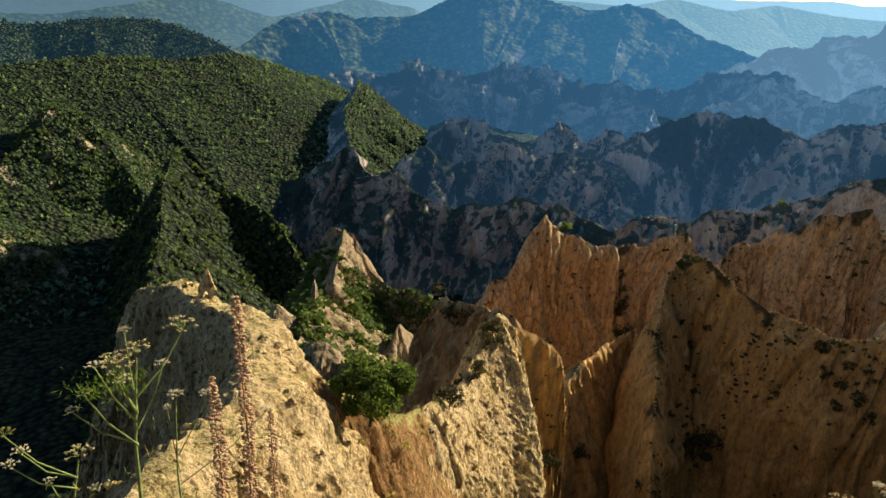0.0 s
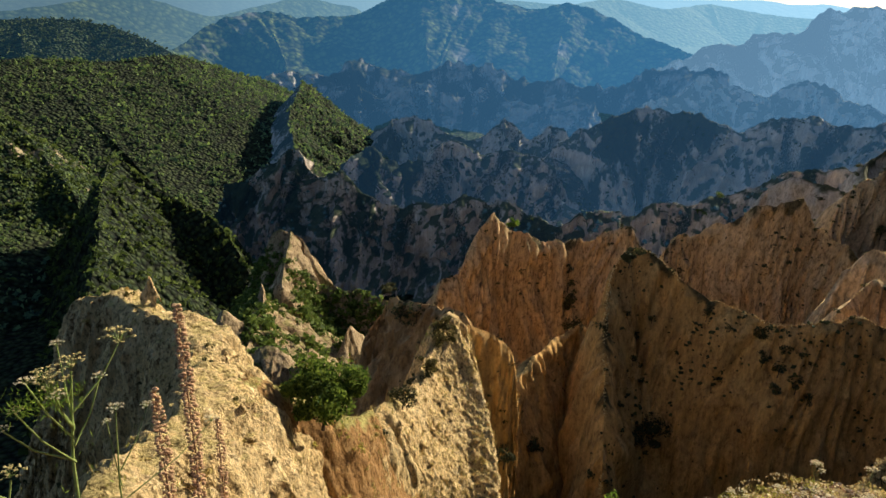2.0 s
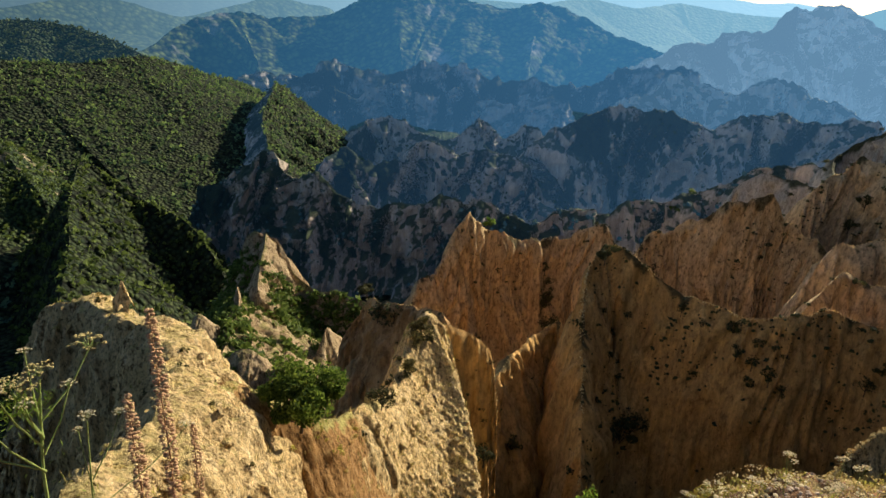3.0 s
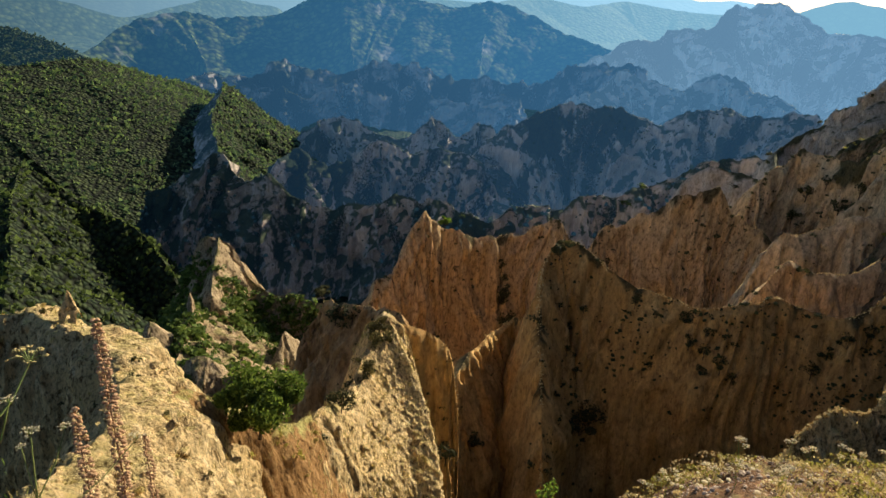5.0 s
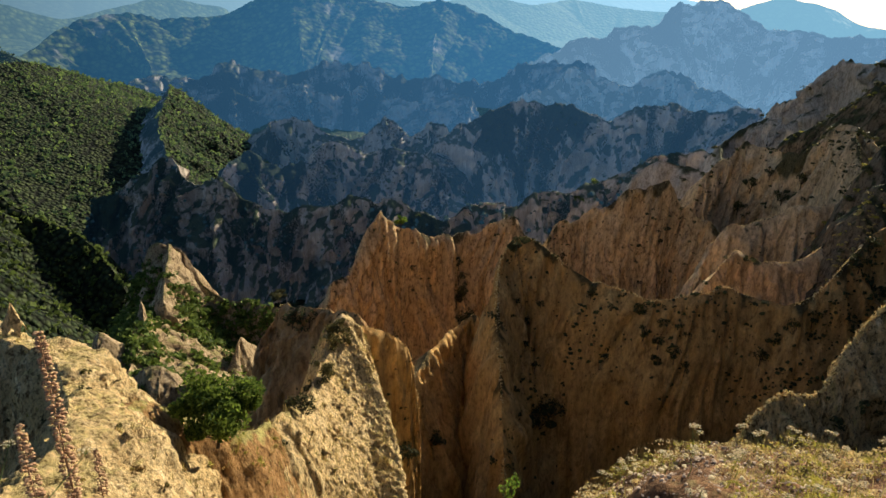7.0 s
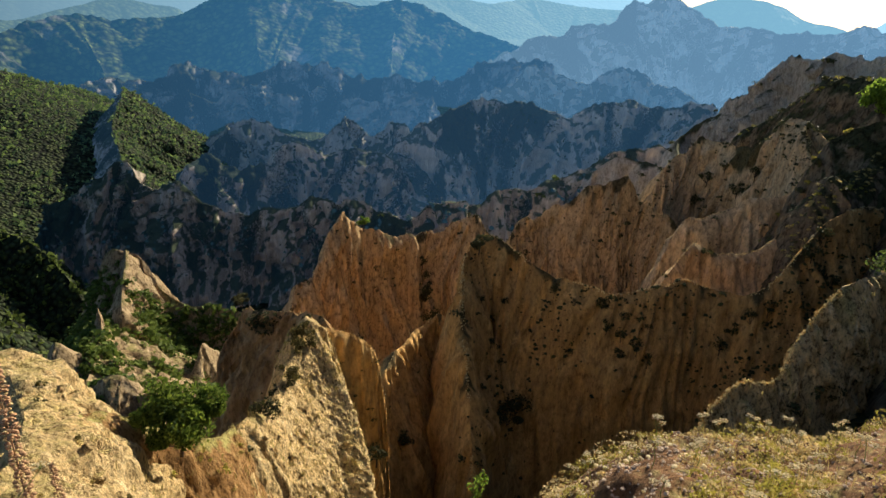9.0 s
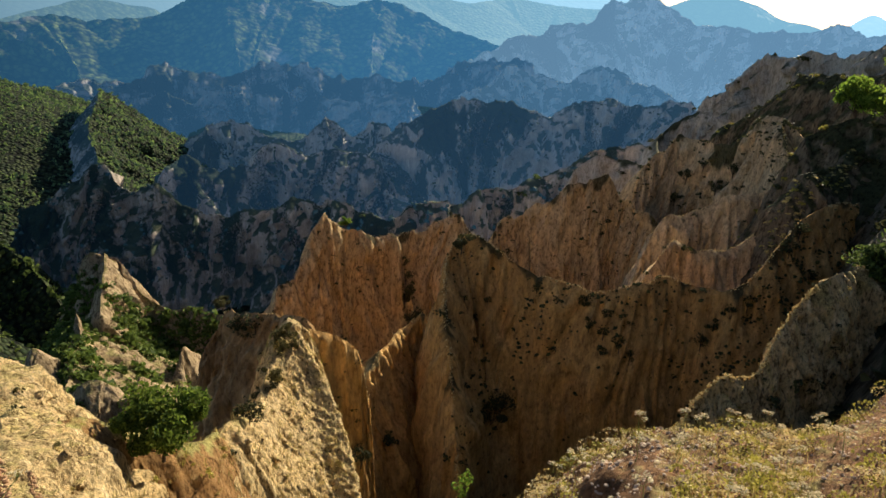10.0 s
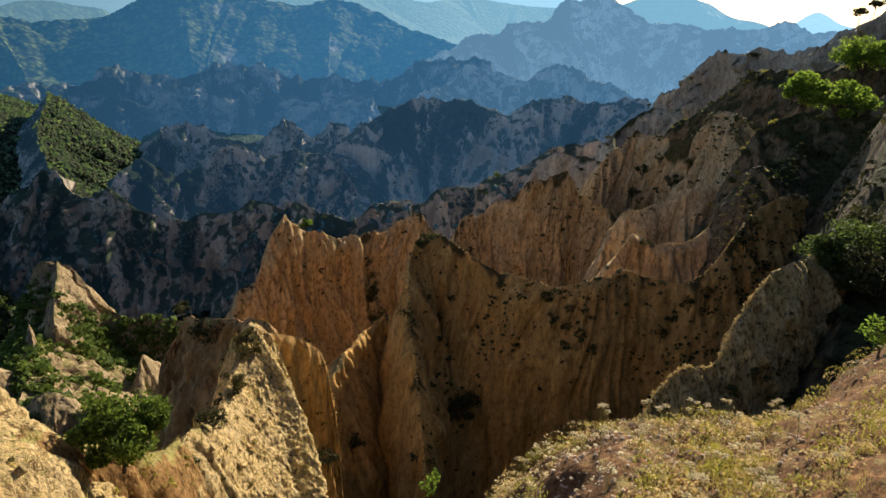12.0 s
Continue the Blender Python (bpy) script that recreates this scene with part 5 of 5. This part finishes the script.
for spot, mat, label in CUSHIONS:
    tagged(mesh_object("cushion_plants", *leaf_quads(spot, 0.02, 0.0, 0.5), mat, smooth=False), label, "plants", kind="stuff")


def leafy(name, base, height, width, leaves, size, mat, label, category, trunk=0.35, lobes=14, group="", root=0.3):
    """A tree or bush: tapered trunk, limbs, and a crown of many leaves in uneven lobes."""
    thing = tagged(new(name), label, category, group)
    thing.location = base
    top = height * (1 - 0.5 * (1 - trunk))
    centre = np.array([0, 0, height * (1 + trunk) / 2])
    half = np.array([width / 2, width / 2, height * (1 - trunk) / 2])
    pieces = [tube([(0, 0, -root), (width * 0.02, 0, height * trunk * 0.6), (width * 0.03, width * 0.02, top)], [height * 0.035, height * 0.026, height * 0.008])]
    spots = []
    for k in range(lobes):
        d = rng.normal(size=3)
        d /= np.linalg.norm(d)
        spot = centre + d * half * rng.uniform(0.35, 0.92)
        spots.append(spot)
        root = np.array([0, 0, height * trunk * rng.uniform(0.5, 1.1)])
        pieces.append(tube([root, root * 0.5 + spot * 0.5 + rng.normal(0, width * 0.03, 3), spot], [height * 0.014, height * 0.009, height * 0.003], 5))
    v, f = joined(pieces)
    mesh_object("trunk", v, f, BARK, thing)
    spots = np.array(spots)
    which = rng.integers(0, lobes, leaves)
    d = rng.normal(size=(leaves, 3))
    d /= np.linalg.norm(d, axis=1)[:, None]
    lobe = (half * rng.uniform(0.2, 0.5, (lobes, 1)))[which]
    v, f = leaf_quads(spots[which] + d * lobe * rng.uniform(0.55, 1.05, (leaves, 1)), size)
    mesh_object("crown", v, f, mat, thing, smooth=False)
    return thing


leafy("bush", (-2.29, 20.67, -14.15), 2.2, 3.0, 9000, 0.085, LEAF_BUSH, "round leafy green bush in the saddle", "bush", 0.05, 22)
leafy("bush", rest(*(19.97, 52.85, -21.46)), 1.6, 2.2, 900, 0.11, LEAF_SCRUB, "dark bush below the rounded peak", "bush", 0.1, 9)
leafy("bush", rest(*(14.96, 80.62, -26.86)), 1.5, 1.9, 700, 0.12, LEAF_BRIGHT, "small bright green bush on the rock crest", "bush", 0.2, 8)
leafy("bush", rest(*(-0.20, 71.50, -33.59)), 1.7, 2.4, 1100, 0.13, LEAF_SCRUB, "dark bush on the shaded rock edge", "bush", 0.05, 10)
leafy("bush", rest(*(2.87, 34.48, -17.61)), 0.8, 1.2, 900, 0.06, LEAF_DRYING, "brownish dry bush on the spur's top", "bush", 0.05, 9)
leafy("bush", rest(*(1.93, 31.44, -18.06)), 0.7, 1.3, 900, 0.06, LEAF_DRYING, "brownish dry bush on the sandy spur", "bush", 0.05, 9)
leafy("bush", rest(*(0.61, 26.49, -17.15)), 0.9, 1.3, 900, 0.06, LEAF_SCRUB, "small dark bush on the sandy spur", "bush", 0.1, 9)
leafy("bush", rest(*(30.25, 21.45, -12.14)), 3.0, 4.8, 8500, 0.12, LEAF_FOREST, "large dark green bush on the hillside", "bush", 0.05, 24)
# this dark bush also gives the shade of a cavity that isn't modelled
leafy("bush", (21.45, 48.3, -35.9), 2.8, 4.8, 3000, 0.13, LEAF_SCRUB, "large dark bush that also stands for a shadowy cavity in the rock face", "bush", 0.05, 14)
# two dark-leaved bushes added where the hillside is black with shade
leafy("bush", rest(*(30.16, 19.80, -12.47)), 3.0, 4.2, 5000, 0.12, LEAF_SCRUB, "dark-leaved bush added for the deep shade", "bush", 0.05, 18)
leafy("bush", rest(*(33.82, 23.32, -11.52)), 3.6, 5.0, 6000, 0.13, LEAF_SCRUB, "broad dark-leaved bush added for the shade on the hillside", "bush", 0.05, 20)
leafy("tree", (64.65, 55.30, -11.3), 5.3, 4.6, 2600, 0.22, LEAF_BRIGHT, "bright green tree on the slope", "tree", 0.3, 26, "hillside trees", 3.0)
leafy("tree", (65.33, 51.32, -11.0), 4.0, 6.6, 3200, 0.22, LEAF_BRIGHT, "low spreading bright green tree", "tree", 0.15, 28, "hillside trees", 3.0)
leafy("tree", (77.23, 58.83, -7.6), 4.9, 6.6, 3200, 0.23, LEAF_BRIGHT, "bright green rounded tree high on the slope", "tree", 0.1, 28, "hillside trees", 3.0)
leafy("bush", (107.71, 84.79, -1.03), 1.8, 2.2, 900, 0.16, LEAF_SCRUB, "low dark bush on the skyline", "bush", 0.1, 10, "skyline bushes", 2.5)
leafy("bush", (106.52, 81.43, 0.06), 2.0, 2.4, 900, 0.16, LEAF_SCRUB, "low dark bush on the skyline", "bush", 0.1, 10, "skyline bushes", 2.5)
leafy("sapling", (3.41, 8.39, -7.68), 0.72, 0.42, 260, 0.03, LEAF_BRIGHT, "thin green sapling at the slope's edge", "sapling", 0.2, 9)
leafy("sapling", (11.51, 7.22, -5.73), 0.8, 0.8, 420, 0.04, LEAF_BRIGHT, "leafy green sapling on the slope", "sapling", 0.15, 9)


def face_bushes(places, width, mat, label, root=0.5):
    """Low bushes that cling to a rock face."""
    for k, (x, y, z) in enumerate(places):
        w = width * (0.75 + 0.5 * rng.uniform())
        leafy("shrub", (x, y - 0.1 * w, z - 0.4 * w), w * 0.8, w, 420, w * 0.055, mat, label, "shrub", 0.05, 8, "shrubs on the rock faces", root)


# the first shrubs also make the dark of an unmodelled recess
face_bushes([(23.4, 83.2, -35.1), (22.9, 82.0, -37.9), (24.1, 81.2, -40.4), (23.3, 83.1, -32.9), (23.6, 82.2, -36.6)], 2.6, LEAF_SCRUB, "dark shrub that also stands for a shaded recess of the fluted wall")
face_bushes([(21.3, 52.2, -26.8), (20.4, 50.0, -27.8), (21.3, 49.7, -29.8), (18.7, 47.0, -30.3), (20.0, 51.8, -24.5), (22.2, 51.7, -24.9), (21.0, 50.4, -28.7), (27.5, 48.7, -24.3), (26.1, 50.1, -23.5)], 0.9, LEAF_SCRUB, "small dark shrub clinging to the ochre rock face")
face_bushes([(29.8, 47.0, -25.8), (31.0, 46.5, -26.5), (32.0, 45.4, -27.4), (33.1, 45.2, -28.7), (30.7, 46.0, -28.3), (29.8, 48.1, -24.4), (31.3, 46.8, -25.1), (33.3, 45.9, -26.1)], 1.2, LEAF_SCRUB, "dark shrub in a scrubby band of the rock face")
face_bushes([(41.1, 44.8, -26.5), (39.9, 44.6, -27.9), (42.0, 43.9, -25.1), (43.6, 43.8, -24.2), (48.0, 44.7, -19.7), (49.2, 45.1, -18.4), (50.6, 44.5, -22.6)], 1.5, LEAF_SCRUB, "dark shrub along a furrow of the rock")
face_bushes([(3.2, 34.1, -17.5), (2.6, 33.6, -17.4), (2.9, 34.5, -17.2)], 1.1, LEAF_DRYING, "brown dry shrub on the spur's top")
face_bushes([(1.75, 30.9, -18.2), (1.2, 30.8, -18.4), (2.2, 31.5, -18.3)], 0.9, LEAF_SCRUB, "dark shrub on the sandy spur's crest")
face_bushes([(1.0, 67.5, -31.9), (1.9, 67.0, -32.6), (2.7, 66.1, -31.2)], 2.0, LEAF_SCRUB, "dark shrub hanging over the shaded wall")
face_bushes([(7.5, 36.9, -27.5), (11.9, 46.4, -33.7)], 2.0, LEAF_SCRUB, "dark shrub at the foot of the rock fin")
face_bushes([(68.2, 81.7, -21.4), (67.3, 84.1, -23.6), (68.5, 78.9, -24.1), (68.1, 75.5, -20.9), (66.3, 84.8, -27.2)], 2.4, LEAF_SCRUB, "dark shrub on the scrubby rock shoulder")


def flower_head(centre, radius, mat, parent, fill):
    """An umbel: flat little clusters of florets at the ends of thin rays."""
    n = 11
    a, q = np.arange(n) * 2.4 + rng.uniform(0, 6), np.sqrt((np.arange(n) + 0.4) / n)
    ends = np.stack([np.cos(a) * q * radius, np.sin(a) * q * radius, -0.3 * radius * q**2 + rng.normal(0, 0.06 * radius, n)], 1)
    foot = np.array([0, 0, -0.75 * radius])
    pieces = [tube([foot, p * 0.6 + foot * 0.2, p], [radius * 0.03, radius * 0.02, radius * 0.02], 3) for p in ends]
    spots = np.repeat(ends, 7, 0) + rng.normal(0, 0.1 * radius, (n * 7, 3)) * (1, 1, 0.3)
    head = mesh_object("flower_head", *florets(spots, radius * fill), mat, parent, smooth=False)
    head.location = centre
    mesh_object("stalk", *joined(pieces), STEM, head)
    return head


def florets(spots, size):
    v, f = BLOBS[6]
    n = len(spots)
    p = v[None] * (1, 1, 0.6) * (size * rng.uniform(0.6, 1.2, (n, 1, 1))) + spots[:, None]
    return p.reshape(-1, 3), (f[None] + (np.arange(n) * len(v))[:, None, None]).reshape(-1, 3)


def umbel_plant(root, heads, thick, label, group="", plumes=(), fill=0.085):
    """A tall plant with flat-topped flower heads; heads: place, radius and material, seen from the root."""
    thing = tagged(new("umbel_plant"), label, "flowering plant", group)
    thing.location = root
    root = np.array(root)
    places = [np.array(h[0]) - root for h in heads]
    top = places[0] - np.array([0, 0, heads[0][1]])
    pieces = [tube([(0, 0, -0.05), top * 0.33 + (0.02, 0, 0), top * 0.7 - (0.01, 0, 0), top], [thick, thick * 0.9, thick * 0.65, thick * 0.4])]
    for k, (h, p) in enumerate(zip(heads, places)):
        end = p - np.array([0, 0, h[1] * 0.75])
        if k:
            fork = top * min(0.9, max(0.3, end[2] / top[2] - 0.16 - 0.05 * (k % 3)))
            pieces.append(tube([fork, fork * 0.4 + end * 0.6 - (0, 0, 0.03), end], [thick * 0.5, thick * 0.4, thick * 0.3], 5))
        flower_head(p, h[1], h[2], thing, fill)
    mesh_object("stem", *joined(pieces), STEM, thing)
    leaf = [top * q + rng.normal(0, 0.05, 3) for q in (0.45, 0.55, 0.62, 0.7, 0.75, 0.8) for _ in range(5)]
    for plume in plumes:
        leaf += [np.array(plume) - root + rng.normal(0, 0.035, 3) * (1.2, 1.2, 0.7) for _ in range(110)]
    mesh_object("leaves", *leaf_quads(np.array(leaf), thick * (1.7 if plumes else 3), 0.0, 0.13), LEAF_BRIGHT if plumes else GRASS_GREEN, thing, smooth=False)
    return thing


umbel_plant((-1.21, 2.19, -2.54), [((-1.12, 2.24, -1.26), 0.055, SEED), ((-1.17, 2.15, -1.26), 0.05, SEED), ((-1.17, 2.27, -1.21), 0.025, PETAL), ((-1.01, 2.40, -1.23), 0.07, SEED),
            ((-1.04, 2.27, -1.34), 0.028, PETAL), ((-1.19, 2.08, -1.25), 0.03, PETAL), ((-1.12, 2.12, -1.33), 0.03, PETAL), ((-1.27, 2.04, -1.41), 0.025, PETAL),
            ((-1.23, 2.06, -1.35), 0.03, SEED), ((-1.16, 2.17, -1.30), 0.06, SEED)], 0.009, "tall white-flowered umbel plant with tan seed heads", plumes=((-1.18, 2.13, -1.36), (-1.22, 2.06, -1.35), (-1.14, 2.19, -1.38)))
umbel_plant((-1.32, 1.88, -2.28), [((-1.22, 1.95, -1.51), 0.045, SEED), ((-1.32, 1.82, -1.42), 0.03, PETAL), ((-1.35, 1.80, -1.46), 0.028, PETAL), ((-1.19, 1.97, -1.68), 0.024, PETAL),
            ((-1.30, 1.90, -1.60), 0.022, PETAL), ((-1.32, 1.76, -1.31), 0.03, GRASS_GREEN)], 0.007, "low umbel plant with small white flower heads")
umbel_plant((-1.26, 2.72, -3.14), [((-1.21, 2.74, -1.78), 0.04, PETAL), ((-1.11, 2.84, -1.83), 0.032, PETAL), ((-1.25, 2.73, -1.85), 0.025, PETAL), ((-0.89, 3.07, -2.06), 0.04, PETAL)],
            0.006, "thin umbel plant with white flower heads")


def husk_spike(root, top, radius, label):
    """A dry flower spike: a stalk ringed with many small brown husks."""
    thing = tagged(new("seed_spike"), label, "dry plant", "dry seed spikes")
    thing.location = root
    way = np.array(top) - np.array(root)
    n = int(np.linalg.norm(way) / 0.036)
    u = np.linspace(0.12, 1, n)
    wide = radius * (0.25 + 0.5 * np.sin(np.clip((1.03 - u) * 6, 0, 1.57)))
    axis = way[None] * u[:, None] + np.stack([0.03 * np.sin(u * 3.0), np.zeros(n), np.zeros(n)], 1)
    mesh_object("stalk", *tube([(0, 0, -0.1), way * 0.5 + (0.03, 0, 0), way], [0.009, 0.007, 0.003]), HUSK, thing)
    for name, mat, per, size in (("husk", HUSK, 7, 0.34), ("dry_petal", STRAW, 3, 0.24)):
        a = rng.uniform(0, 6.283, n * per)
        w = np.repeat(wide, per) * rng.uniform(0.8, 1.15, n * per)
        spot = np.repeat(axis, per, 0) + np.stack([np.cos(a) * w, np.sin(a) * w, rng.normal(0, 0.005, n * per)], 1)
        mesh_object(name, *florets(spot, radius * size), mat, thing, smooth=False)["kind"] = "stuff"


husk_spike((-1.37, 4.18, -4.32), (-1.38, 4.18, -1.96), 0.05, "tall brown dry seed spike")
husk_spike((-1.50, 3.92, -4.06), (-1.49, 3.93, -2.44), 0.048, "shorter brown dry seed spike")
husk_spike((-1.29, 4.42, -4.55), (-1.25, 4.43, -2.99), 0.036, "thin brown dry seed spike")

# ---- flowers on the slope ----
FLOWERS = []
for k in range(4):
    heads = [((0.05 * math.cos(2.1 * q + k), 0.05 * math.sin(2.1 * q + k), 0.30 + 0.05 * math.sin(3.7 * q + k)), 0.048, PETAL) for q in range(2 + k % 3)]
    FLOWERS.append(umbel_plant((0, 0, 0), heads, 0.004, "small white-flowered plant on the dry slope", "flowers on the slope", fill=0.13))
spots = [(b, s) for b, s in zip(rng.uniform(29, 64, 44), 1.0 - 0.6 * rng.uniform(0, 1, 44) ** 1.3)]
for k, (b, s) in enumerate(spots):
    x, y, z = slope_point(np.array(b), np.array(s))
    m = pose(x, y, z - 0.01, 0, 0, k * 77)
    if k < 4:
        FLOWERS[k].matrix_basis = m
    else:
        copy_thing(FLOWERS[k % 4], m)
b, s = rng.uniform(26, 78, 300), rng.uniform(0.3, 1.02, 300) ** 0.5
keep = vnoise(b / 2.5, s * 8, 15) > 0.05
p = slope_point(b[keep], s[keep]) + (0, 0, 0.07)
clumps("white_flowers", p, rng.uniform(0.012, 0.036, len(p)), PETAL, "tiny white flowers among the dry grass", "flowers", 1, 9, flat=0.5)
